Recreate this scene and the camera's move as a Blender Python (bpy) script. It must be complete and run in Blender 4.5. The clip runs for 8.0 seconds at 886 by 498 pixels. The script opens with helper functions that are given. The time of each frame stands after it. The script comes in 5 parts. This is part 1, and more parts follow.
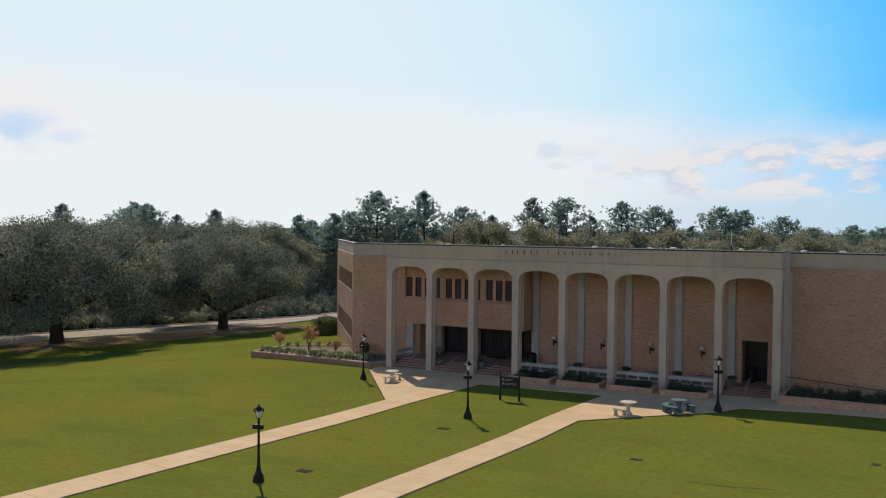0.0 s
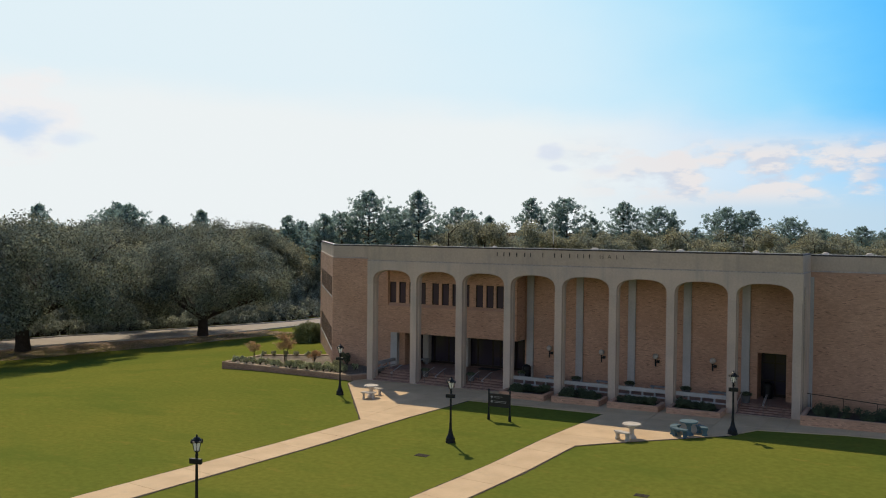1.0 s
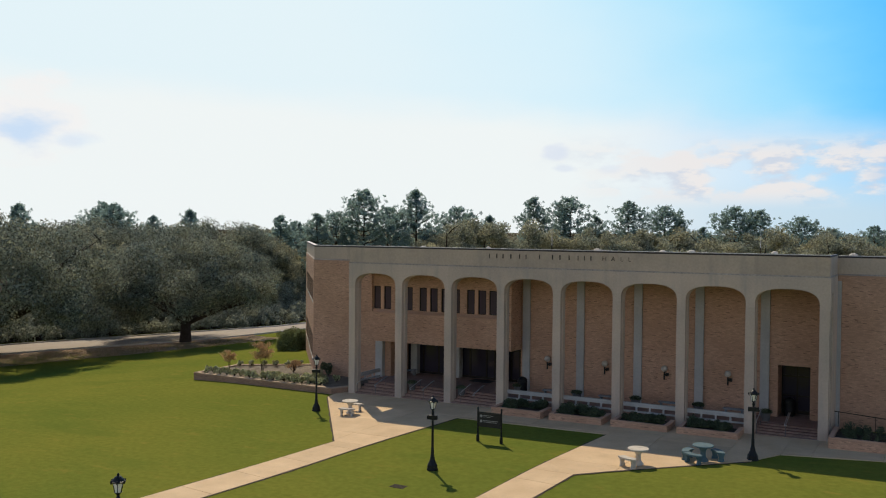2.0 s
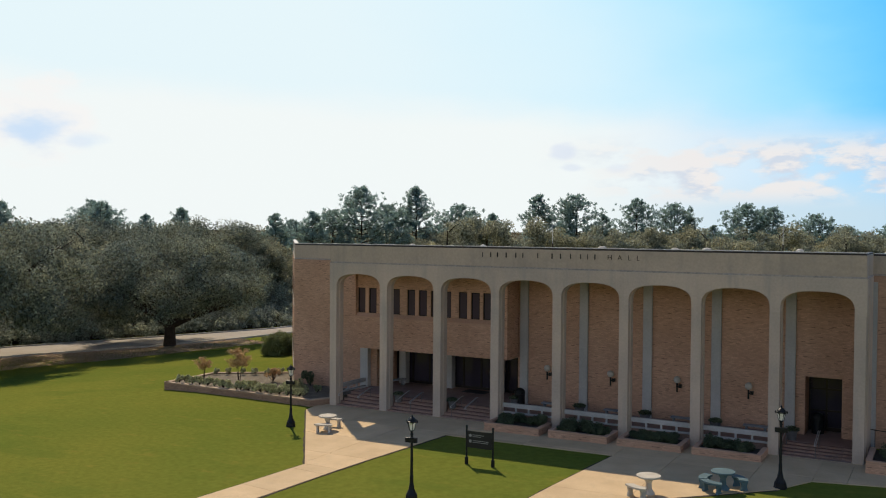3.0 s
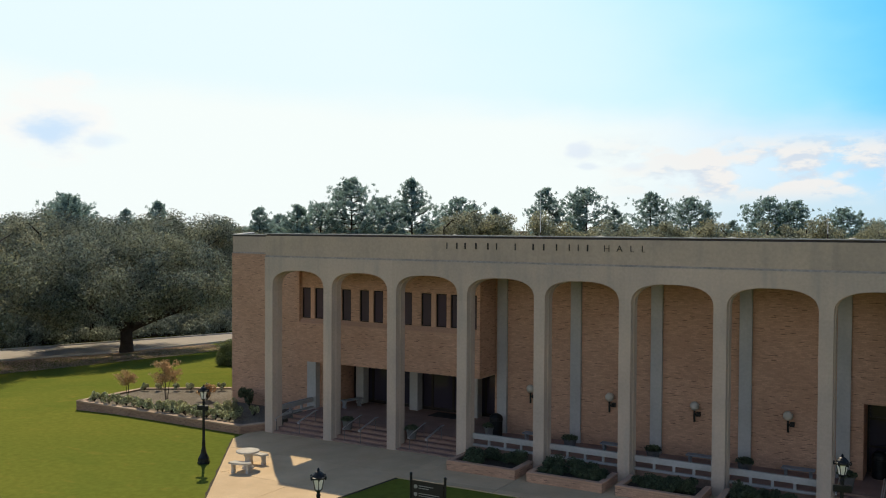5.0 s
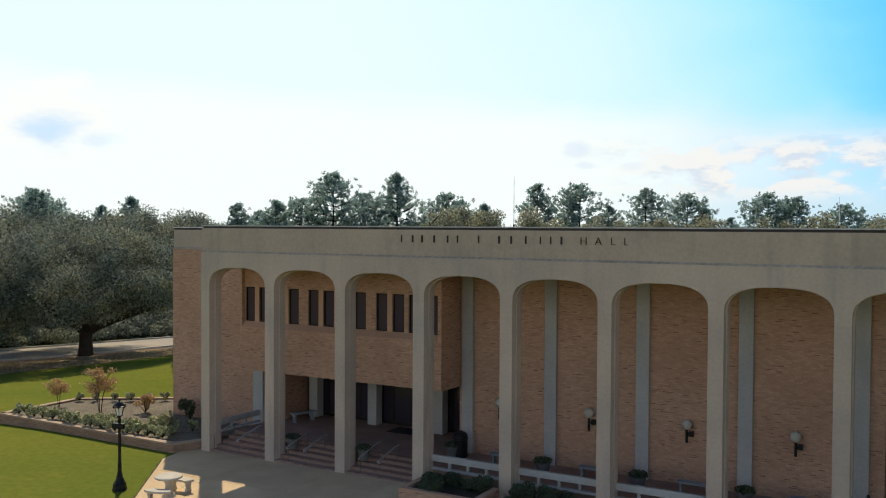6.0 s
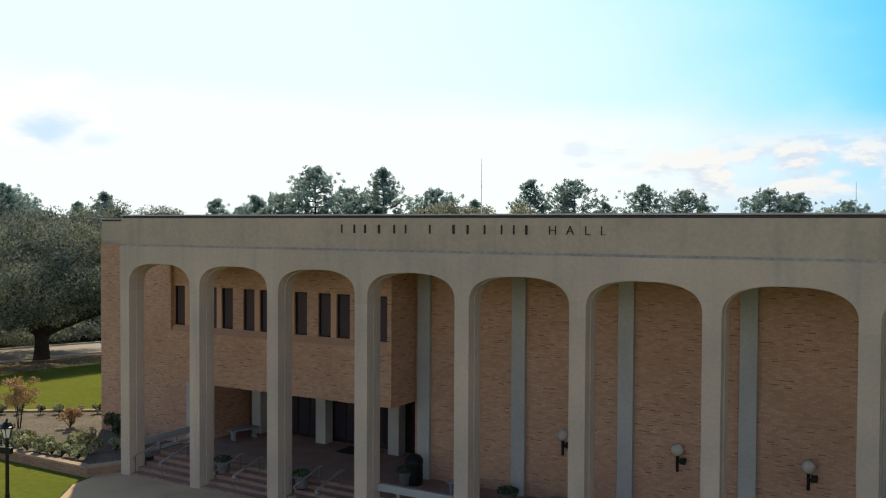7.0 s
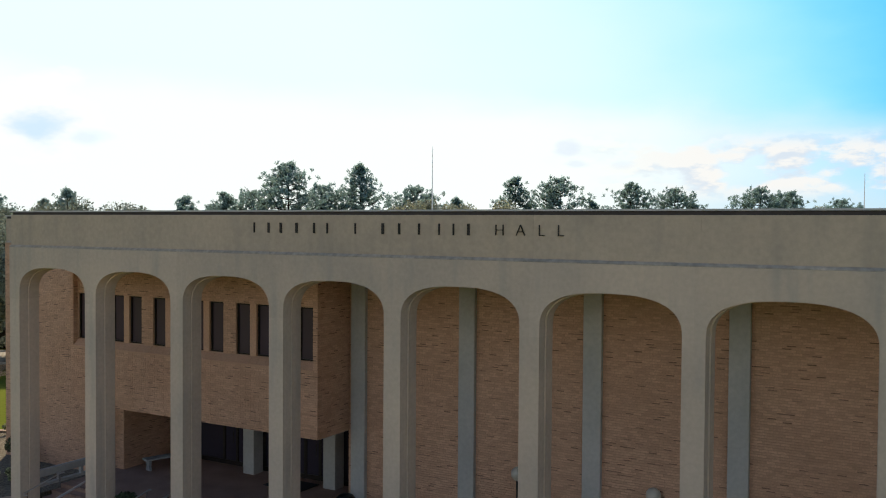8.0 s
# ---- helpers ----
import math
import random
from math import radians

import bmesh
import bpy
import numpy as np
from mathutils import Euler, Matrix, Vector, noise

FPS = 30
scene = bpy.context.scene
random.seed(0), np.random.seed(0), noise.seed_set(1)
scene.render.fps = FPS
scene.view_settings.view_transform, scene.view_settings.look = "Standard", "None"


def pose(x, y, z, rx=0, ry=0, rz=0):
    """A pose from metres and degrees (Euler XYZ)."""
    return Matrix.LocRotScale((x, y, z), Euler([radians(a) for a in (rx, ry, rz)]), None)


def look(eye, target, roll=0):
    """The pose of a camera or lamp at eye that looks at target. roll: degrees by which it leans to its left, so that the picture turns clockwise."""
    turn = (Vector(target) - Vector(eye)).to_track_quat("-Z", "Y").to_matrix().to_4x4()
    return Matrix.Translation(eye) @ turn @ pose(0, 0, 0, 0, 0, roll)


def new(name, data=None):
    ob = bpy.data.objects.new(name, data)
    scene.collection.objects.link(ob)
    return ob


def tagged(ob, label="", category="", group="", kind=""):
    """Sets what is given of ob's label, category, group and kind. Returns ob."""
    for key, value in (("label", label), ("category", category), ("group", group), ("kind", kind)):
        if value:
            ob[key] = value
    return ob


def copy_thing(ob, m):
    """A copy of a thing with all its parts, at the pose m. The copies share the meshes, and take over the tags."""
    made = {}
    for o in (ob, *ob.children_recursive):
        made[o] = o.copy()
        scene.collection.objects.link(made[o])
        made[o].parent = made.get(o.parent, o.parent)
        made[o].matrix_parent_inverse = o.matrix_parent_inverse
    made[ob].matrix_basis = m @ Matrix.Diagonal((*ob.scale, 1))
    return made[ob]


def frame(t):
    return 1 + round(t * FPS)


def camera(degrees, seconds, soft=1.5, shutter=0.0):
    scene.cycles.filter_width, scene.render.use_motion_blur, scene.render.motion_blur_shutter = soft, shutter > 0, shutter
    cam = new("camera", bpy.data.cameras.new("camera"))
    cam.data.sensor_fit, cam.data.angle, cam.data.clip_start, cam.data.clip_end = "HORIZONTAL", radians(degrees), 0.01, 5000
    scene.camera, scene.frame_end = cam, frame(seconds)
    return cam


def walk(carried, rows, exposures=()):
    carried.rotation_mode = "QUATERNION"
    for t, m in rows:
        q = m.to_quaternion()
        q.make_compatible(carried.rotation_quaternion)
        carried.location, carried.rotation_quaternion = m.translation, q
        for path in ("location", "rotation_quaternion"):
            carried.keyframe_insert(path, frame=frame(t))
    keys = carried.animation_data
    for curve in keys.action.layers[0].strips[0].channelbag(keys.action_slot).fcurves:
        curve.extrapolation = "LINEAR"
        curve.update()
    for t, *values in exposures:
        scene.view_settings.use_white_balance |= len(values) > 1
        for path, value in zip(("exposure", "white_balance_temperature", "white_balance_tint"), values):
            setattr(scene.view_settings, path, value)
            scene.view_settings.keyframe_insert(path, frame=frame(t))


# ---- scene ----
cam = camera(52.6, 8.0, 1.08)
PATH = [
    (0, (38.418, -60.934, 11.316), (37.46, -59.179, 11.267), 0.6),
    (0.5, (37.433, -57.943, 11.257), (36.474, -56.189, 11.211), 0.6),
    (1, (36.548, -55.113, 11.204), (35.587, -53.36, 11.159), 0.6),
    (1.5, (35.693, -52.39, 11.178), (34.728, -50.638, 11.134), 0.55),
    (3, (33.211, -44.49, 10.936), (32.225, -42.75, 10.891), 0.4),
    (3.5, (32.397, -41.932, 10.791), (31.404, -40.196, 10.746), 0.3),
    (4, (31.733, -39.348, 10.633), (30.728, -37.62, 10.588), 0.25),
    (4.5, (31.053, -36.692, 10.458), (30.036, -34.97, 10.412), 0.3),
    (6, (29.178, -28.649, 9.967), (28.167, -26.925, 9.918), 0.3),
    (6.5, (28.578, -25.988, 9.76), (27.566, -24.263, 9.711), 0.25),
    (7, (28.005, -23.316, 9.606), (26.994, -21.591, 9.556), 0.3),
    (7.5, (27.468, -20.698, 9.543), (26.461, -18.971, 9.493), 0.25),
    (8, (26.989, -18.445, 9.617), (25.995, -16.71, 9.564), 0.4),
]
walk(cam, [(t, look(eye, target, roll)) for t, eye, target, roll in PATH], [(0, -0.15, 6370, 12.5), (1.5, -0.11, 6450, 11.5), (3, -0.05, 6490, 10.5), (4.5, 0.0, 6480, 9.0), (6, 0.07, 6480, 7.0), (8, 0.12, 6540, 7.0)])

# ---- world and sun ----
SHADOW = Vector((0.70, -0.71, -1.0)).normalized()
SUN_EL = math.asin(-SHADOW.z)
world = bpy.data.worlds.new("world")
scene.world = world
world.use_nodes = True


def build_sky():
    nt = world.node_tree
    nt.nodes.clear()
    N = nt.nodes.new
    L = nt.links.new

    def ramp(src, a, b, to=1.0):
        m = N("ShaderNodeMapRange")
        m.interpolation_type = "SMOOTHSTEP"
        m.inputs["From Min"].default_value, m.inputs["From Max"].default_value, m.inputs["To Max"].default_value = a, b, to
        L(src, m.inputs["Value"])
        return m.outputs[0]

    def mathn(op, a, b):
        m = N("ShaderNodeMath")
        m.operation = op
        for k, v in enumerate((a, b)):
            if isinstance(v, float):
                m.inputs[k].default_value = v
            else:
                L(v, m.inputs[k])
        return m.outputs[0]

    def blend(fac, a, b):
        m = N("ShaderNodeMix")
        m.data_type = "RGBA"
        for k, v in (("A", a), ("B", b)):
            if isinstance(v, tuple):
                m.inputs[k].default_value = (*v, 1)
            else:
                L(v, m.inputs[k])
        L(fac, m.inputs["Factor"])
        return m.outputs["Result"]

    def toward(d, src):
        m = N("ShaderNodeVectorMath")
        m.operation = "DOT_PRODUCT"
        m.inputs[1].default_value = tuple(Vector(d).normalized())
        L(src, m.inputs[0])
        return m.outputs["Value"]

    out, bg, sky, tc = N("ShaderNodeOutputWorld"), N("ShaderNodeBackground"), N("ShaderNodeTexSky"), N("ShaderNodeTexCoord")
    way = tc.outputs["Generated"]
    sky.sky_type, sky.sun_disc, sky.sun_elevation = "NISHITA", False, SUN_EL
    sky.sun_rotation = math.atan2(-SHADOW.x, -SHADOW.y)
    sky.air_density, sky.dust_density, sky.ozone_density = 1.0, 0.6, 2.0
    bg.inputs["Strength"].default_value = 0.13
    hs = N("ShaderNodeHueSaturation")
    hs.inputs["Saturation"].default_value = 1.2
    hs.inputs["Value"].default_value = 0.86
    L(sky.outputs[0], hs.inputs["Color"])
    sep = N("ShaderNodeSeparateXYZ")
    L(way, sep.inputs[0])
    el = sep.outputs["Z"]
    # noise for the clouds, at the place itself and a little higher, to shade their undersides
    def cloud_noise(lift, scale):
        mp = N("ShaderNodeMapping")
        mp.inputs["Location"].default_value = (0.0, 0.0, lift * 17.0)
        mp.inputs["Scale"].default_value = (7.0, 7.0, 17.0)
        L(way, mp.inputs[0])
        n = N("ShaderNodeTexNoise")
        n.inputs["Scale"].default_value, n.inputs["Detail"].default_value, n.inputs["Roughness"].default_value = scale, 7.0, 0.52
        L(mp.outputs[0], n.inputs["Vector"])
        return n.outputs["Fac"]

    thin, heap, above = cloud_noise(0.0, 1.3), cloud_noise(0.0, 2.1), cloud_noise(0.011, 2.1)
    wob = mathn("MULTIPLY", mathn("SUBTRACT", thin, 0.5), 0.06)
    # unseen bright veil added over the sky away from the sun, filling the shaded fronts
    rear = mathn("MULTIPLY", ramp(toward((0.25, -0.95, 0.15), way), -0.45, 0.45, 0.62), ramp(el, 0.52, 0.10))
    col = blend(rear, hs.outputs[0], (9.2, 9.0, 9.0))
    # the northern sky, from deep blue away from the sun to a pale glare round it
    front = ramp(toward((-0.479, 0.878, 0.0), way), 0.35, 0.75)
    low = ramp(el, 0.75, 0.30)
    side = mathn("ADD", mathn("ADD", toward((0.878, 0.479, 0.0), way), mathn("MULTIPLY", el, 0.45)), wob)
    blue = blend(ramp(side, 0.62, 0.36), (0.40, 3.8, 8.3), (2.2, 5.9, 8.2))
    blue = blend(ramp(side, 0.50, 0.18), blue, (5.3, 7.1, 7.9))
    blue = blend(ramp(side, 0.32, -0.08), blue, (6.3, 7.35, 7.65))
    # cirrus veil, a long level band that thins out away from the sun
    edge = ramp(mathn("ADD", mathn("ADD", el, mathn("MULTIPLY", wob, 0.5)), mathn("MULTIPLY", side, 0.05)), 0.158, 0.112)
    veil = blend(ramp(side, 0.16, 0.44), (7.1, 7.5, 7.4), (5.7, 6.4, 7.5))
    blue = blend(mathn("MULTIPLY", edge, ramp(side, 0.70, 0.10, 0.97)), blue, veil)
    # bluish haze over the wood where the glare ends
    blue = blend(mathn("MULTIPLY", ramp(el, 0.060, 0.015, 0.75), ramp(side, 0.10, 0.36)), blue, (4.7, 5.9, 6.6))
    # heaps of cumulus low over the wood, creamy above and grey beneath
    band = mathn("MULTIPLY", mathn("MULTIPLY", ramp(el, 0.022, 0.045), ramp(el, 0.108, 0.080)), ramp(side, 0.10, 0.30))
    mass = mathn("MULTIPLY", ramp(heap, 0.42, 0.57, 0.9), band)
    shade = ramp(mathn("SUBTRACT", above, heap), -0.03, 0.07)
    blue = blend(mass, blue, blend(shade, (7.0, 6.7, 6.5), (5.2, 5.6, 6.3)))

    def ragged(d, flat, size, soft, amount, tint):
        """A small ragged cloud or gap round the way d."""
        nonlocal blue
        off = N("ShaderNodeVectorMath")
        off.operation = "SUBTRACT"
        off.inputs[1].default_value = tuple(Vector(d).normalized())
        L(way, off.inputs[0])
        sq = N("ShaderNodeVectorMath")
        sq.operation = "MULTIPLY"
        sq.inputs[1].default_value = (1.0, 1.0, flat)
        L(off.outputs[0], sq.inputs[0])
        ln = N("ShaderNodeVectorMath")
        ln.operation = "LENGTH"
        L(sq.outputs[0], ln.inputs[0])
        dist = mathn("ADD", ln.outputs["Value"], mathn("MULTIPLY", mathn("SUBTRACT", heap, 0.5), -size * 2.4))
        blue = blend(ramp(dist, size, size * soft, amount), blue, tint)

    ragged((-0.806, 0.586, 0.108), 1.1, 0.060, 0.4, 0.9, (7.35, 7.3, 7.15))
    ragged((-0.806, 0.586, 0.096), 1.2, 0.036, 0.1, 0.62, (3.4, 5.3, 7.6))
    ragged((-0.780, 0.618, 0.088), 2.6, 0.028, 0.1, 0.42, (4.6, 5.9, 7.5))
    ragged((-0.372, 0.925, 0.085), 1.6, 0.016, 0.3, 0.55, (5.4, 6.0, 7.1))
    ragged((-0.364, 0.929, 0.068), 2.6, 0.018, 0.3, 0.5, (5.4, 6.0, 7.0))
    ragged((-0.318, 0.945, 0.068), 2.4, 0.016, 0.3, 0.4, (5.6, 6.1, 7.0))
    ragged((-0.040, 0.997, 0.058), 2.2, 0.030, 0.3, 0.6, (4.6, 5.5, 6.6))
    col = blend(mathn("MULTIPLY", front, low), col, blue)
    L(col, bg.inputs["Color"])
    L(bg.outputs[0], out.inputs[0])


build_sky()
sun = new("sun", bpy.data.lights.new("sun", "SUN"))
sun.data.energy = 4.2
sun.data.angle = radians(0.6)
sun.data.color = (1.0, 0.85, 0.62)
sun.matrix_basis = look(-SHADOW * 60, (0, 0, 0))


# ---- materials ----
def material(name, base, second=None, scale=4.0, rough=0.8, fine=40.0, fine_amt=0.25, bump=0.15, bump_scale=60.0,
             island=0.0, metal=0.0, translucent=0.0, stain=0.0, stain_col=(0.1, 0.09, 0.08), objrand=0.0, bump_dist=0.02, spec=0.3):
    m = bpy.data.materials.new(name)
    m.use_nodes = True
    nt = m.node_tree
    nt.nodes.clear()
    N, L = nt.nodes.new, nt.links.new
    out = N("ShaderNodeOutputMaterial")
    b = N("ShaderNodeBsdfPrincipled")
    b.inputs["Roughness"].default_value = rough
    b.inputs["Metallic"].default_value = metal
    b.inputs["Specular IOR Level"].default_value = spec
    tc = N("ShaderNodeTexCoord")
    geo = N("ShaderNodeNewGeometry")
    big = N("ShaderNodeTexNoise")
    big.inputs["Scale"].default_value = scale
    big.inputs["Detail"].default_value = 5.0
    L(geo.outputs["Position"], big.inputs["Vector"])
    small = N("ShaderNodeTexNoise")
    small.inputs["Scale"].default_value = fine
    small.inputs["Detail"].default_value = 4.0
    L(geo.outputs["Position"], small.inputs["Vector"])
    mix = N("ShaderNodeMix")
    mix.data_type = "RGBA"
    mix.inputs["A"].default_value = (*base, 1)
    mix.inputs["B"].default_value = (*(second or [c * 0.75 for c in base]), 1)
    ramp = N("ShaderNodeMapRange")
    ramp.inputs["From Min"].default_value, ramp.inputs["From Max"].default_value = 0.32, 0.68
    L(big.outputs["Fac"], ramp.inputs["Value"])
    L(ramp.outputs[0], mix.inputs["Factor"])
    col = mix.outputs["Result"]
    hsv = N("ShaderNodeHueSaturation")
    val = N("ShaderNodeMapRange")
    val.inputs["To Min"].default_value, val.inputs["To Max"].default_value = 1 - fine_amt, 1 + fine_amt
    val.inputs["From Min"].default_value, val.inputs["From Max"].default_value = 0.3, 0.7
    L(small.outputs["Fac"], val.inputs["Value"])
    v = val.outputs[0]
    for amount, node, sock in ((island, "geo", "Random Per Island"), (objrand, "obj", "Random")):
        if amount:
            src = geo if node == "geo" else N("ShaderNodeObjectInfo")
            mr = N("ShaderNodeMapRange")
            mr.inputs["To Min"].default_value, mr.inputs["To Max"].default_value = 1 - amount, 1 + amount
            L(src.outputs[sock], mr.inputs["Value"])
            mm = N("ShaderNodeMath")
            mm.operation = "MULTIPLY"
            L(v, mm.inputs[0])
            L(mr.outputs[0], mm.inputs[1])
            v = mm.outputs[0]
    L(v, hsv.inputs["Value"])
    L(col, hsv.inputs["Color"])
    col = hsv.outputs[0]
    if stain:
        mp = N("ShaderNodeMapping")
        mp.inputs["Scale"].default_value = (1.6, 1.6, 0.22)
        L(geo.outputs["Position"], mp.inputs[0])
        st = N("ShaderNodeTexNoise")
        st.inputs["Scale"].default_value = 1.3
        st.inputs["Detail"].default_value = 6
        L(mp.outputs[0], st.inputs["Vector"])
        sr = N("ShaderNodeMapRange")
        sr.interpolation_type = "SMOOTHSTEP"
        sr.inputs["From Min"].default_value, sr.inputs["From Max"].default_value = 0.5, 0.75
        sr.inputs["To Max"].default_value = stain
        L(st.outputs["Fac"], sr.inputs["Value"])
        m2 = N("ShaderNodeMix")
        m2.data_type = "RGBA"
        m2.inputs["B"].default_value = (*stain_col, 1)
        L(col, m2.inputs["A"])
        L(sr.outputs[0], m2.inputs["Factor"])
        col = m2.outputs["Result"]
    L(col, b.inputs["Base Color"])
    if bump:
        bn = N("ShaderNodeTexNoise")
        bn.inputs["Scale"].default_value = bump_scale
        bn.inputs["Detail"].default_value = 5
        L(geo.outputs["Position"], bn.inputs["Vector"])
        bp = N("ShaderNodeBump")
        bp.inputs["Strength"].default_value = bump
        bp.inputs["Distance"].default_value = bump_dist
        L(bn.outputs["Fac"], bp.inputs["Height"])
        L(bp.outputs[0], b.inputs["Normal"])
    surface = b.outputs[0]
    if translucent:
        tr = N("ShaderNodeBsdfTranslucent")
        L(col, tr.inputs["Color"])
        ms = N("ShaderNodeMixShader")
        ms.inputs[0].default_value = translucent
        L(surface, ms.inputs[1])
        L(tr.outputs[0], ms.inputs[2])
        surface = ms.outputs[0]
    L(surface, out.inputs[0])
    return m


def plain_glow(name, base, rough, trans=0.0, ior=1.45):
    m = bpy.data.materials.new(name)
    m.use_nodes = True
    b = m.node_tree.nodes["Principled BSDF"]
    b.inputs["Base Color"].default_value = (*base, 1)
    b.inputs["Roughness"].default_value = rough
    b.inputs["Transmission Weight"].default_value = trans
    b.inputs["IOR"].default_value = ior
    return m


def window_glass(name, base, gloss=0.09):
    m = bpy.data.materials.new(name)
    m.use_nodes = True
    nt = m.node_tree
    b = nt.nodes["Principled BSDF"]
    b.inputs["Base Color"].default_value = (*base, 1)
    b.inputs["Roughness"].default_value = 0.04
    b.inputs["Specular IOR Level"].default_value = gloss
    no = nt.nodes.new("ShaderNodeTexNoise")
    no.inputs["Scale"].default_value = 1.2
    bp = nt.nodes.new("ShaderNodeBump")
    bp.inputs["Strength"].default_value = 0.03
    nt.links.new(no.outputs["Fac"], bp.inputs["Height"])
    nt.links.new(bp.outputs[0], b.inputs["Normal"])
    return m


BRICK = material("tan_brick", (0.555, 0.346, 0.236), (0.48, 0.29, 0.192), 0.5, 0.9, 25, 0.12, 0.25, 90, island=0.12)
LOOSE_BRICK = material("tan_brick_loose", (0.555, 0.346, 0.236), (0.48, 0.29, 0.192), 0.5, 0.9, 25, 0.12, 0.25, 90, objrand=0.12)
DARK_BRICK = material("dark_brick", (0.30, 0.185, 0.13), (0.225, 0.135, 0.095), 2, 0.9, 25, 0.2, 0.25, 90, island=0.25)
MORTAR = material("mortar", (0.475, 0.30, 0.205), (0.41, 0.255, 0.172), 0.8, 0.95, 50, 0.12, 0.25, 120)
CONCRETE = material("cast_concrete", (0.565, 0.452, 0.352), (0.45, 0.372, 0.305), 0.42, 0.85, 9, 0.06, 0.12, 70, objrand=0.05, stain=0.46, stain_col=(0.31, 0.29, 0.265))
PALE_CONCRETE = material("pale_concrete", (0.56, 0.53, 0.47), (0.46, 0.43, 0.38), 1.5, 0.85, 30, 0.1, 0.15, 70, stain=0.2, stain_col=(0.3, 0.29, 0.26))
# cooler copy of the concrete, with the blue sky fill put into its colour
SKYLIT_CONCRETE = material("skylit_concrete", (0.465, 0.452, 0.425), (0.395, 0.388, 0.37), 0.7, 0.85, 9, 0.07, 0.12, 70, objrand=0.04, stain=0.3, stain_col=(0.30, 0.30, 0.29))
WALK = material("walk_concrete", (0.61, 0.45, 0.27), (0.525, 0.378, 0.222), 0.7, 0.9, 30, 0.10, 0.12, 90, objrand=0.07, stain=0.16, stain_col=(0.3, 0.25, 0.2))
PORCH_TILE = material("porch_paving", (0.36, 0.235, 0.185), (0.275, 0.175, 0.14), 1.2, 0.75, 20, 0.18, 0.12, 60)
STEP_BRICK = material("step_brick", (0.30, 0.192, 0.15), (0.24, 0.152, 0.12), 1.4, 0.85, 24, 0.2, 0.2, 80, island=0.18)
COPING = material("metal_coping", (0.52, 0.505, 0.505), (0.44, 0.43, 0.43), 1.0, 0.65, 14, 0.06, 0.03, 20)
REVEAL = material("dark_flashing", (0.06, 0.05, 0.055), None, 2, 0.6, 14, 0.1, 0.03, 20)
# ledge concrete darkened to draw the shadow line under the fascia
LEDGE_STONE = material("shadow_toned_ledge", (0.44, 0.375, 0.31), (0.31, 0.275, 0.24), 1.1, 0.9, 7, 0.2, 0.15, 60)
FASCIA = material("fascia_concrete", (0.515, 0.41, 0.312), (0.415, 0.338, 0.268), 0.42, 0.88, 9, 0.07, 0.12, 70, objrand=0.04, stain=0.34, stain_col=(0.28, 0.245, 0.21))
ROOFING = material("roof_membrane", (0.55, 0.55, 0.55), (0.4, 0.4, 0.4), 0.4, 0.9, 5, 0.1, 0.1, 10)
# the purplish base colours of both glasses stand in for reflected sky
GLASS = window_glass("window_glass", (0.085, 0.064, 0.074))
DOOR_GLASS = window_glass("entrance_glass", (0.040, 0.034, 0.048), 0.3)
FRAME = material("bronze_frame", (0.035, 0.028, 0.024), None, 6, 0.45, 60, 0.1, 0.02, 60, metal=0.6)
# lighter copy of the frame bronze, sunlight on the flank put into its colour
SUNLIT_BRONZE = material("sunlit_bronze", (0.24, 0.165, 0.12), (0.18, 0.125, 0.09), 3, 0.6, 40, 0.15, 0.05, 60)
BLACK = material("black_metal", (0.012, 0.014, 0.016), (0.02, 0.022, 0.024), 8, 0.38, 60, 0.2, 0.05, 80, metal=0.4)
STEEL = material("rail_steel", (0.62, 0.62, 0.62), (0.5, 0.5, 0.51), 8, 0.35, 60, 0.1, 0.03, 80, metal=0.75)
RAIL_POST = material("dull_steel", (0.16, 0.15, 0.145), (0.11, 0.105, 0.10), 8, 0.5, 60, 0.15, 0.03, 80, metal=0.5)
LETTER = material("letter_bronze", (0.03, 0.026, 0.024), None, 6, 0.5, 60, 0.1, 0.02, 60, metal=0.3)
SIGN = material("sign_black", (0.018, 0.018, 0.02), None, 3, 0.5, 40, 0.1, 0.02, 40)
SIGN_TEXT = material("sign_lettering", (0.32, 0.32, 0.32), None, 8, 0.6, 60, 0.05, 0, 40)
GLOBE = plain_glow("frosted_globe", (0.52, 0.48, 0.41), 0.4)
LANTERN = plain_glow("lantern_glass", (0.78, 0.78, 0.74), 0.25)
MULCH = material("mulch", (0.13, 0.108, 0.078), (0.19, 0.16, 0.12), 1.1, 0.95, 14, 0.6, 0.9, 18, bump_dist=0.06)
SOIL = material("soil", (0.06, 0.045, 0.03), None, 3, 0.95, 35, 0.3, 0.5, 30)
BARK = material("bark", (0.055, 0.042, 0.033), (0.035, 0.028, 0.022), 3, 0.95, 14, 0.35, 0.6, 12, bump_dist=0.06)
ASPHALT = material("road_asphalt", (0.36, 0.315, 0.265), (0.29, 0.255, 0.215), 0.3, 0.9, 18, 0.12, 0.1, 60)
LEAF_OAK = material("oak_leaves", (0.285, 0.29, 0.19), (0.15, 0.19, 0.17), 0.3, 0.6, 3, 0.2, 0, 10, island=0.68, translucent=0.30, spec=0.15)
LEAF_WOOD = material("wood_leaves", (0.390, 0.370, 0.234), (0.240, 0.268, 0.211), 0.22, 0.6, 3, 0.2, 0, 10, island=0.6, translucent=0.36, spec=0.15)
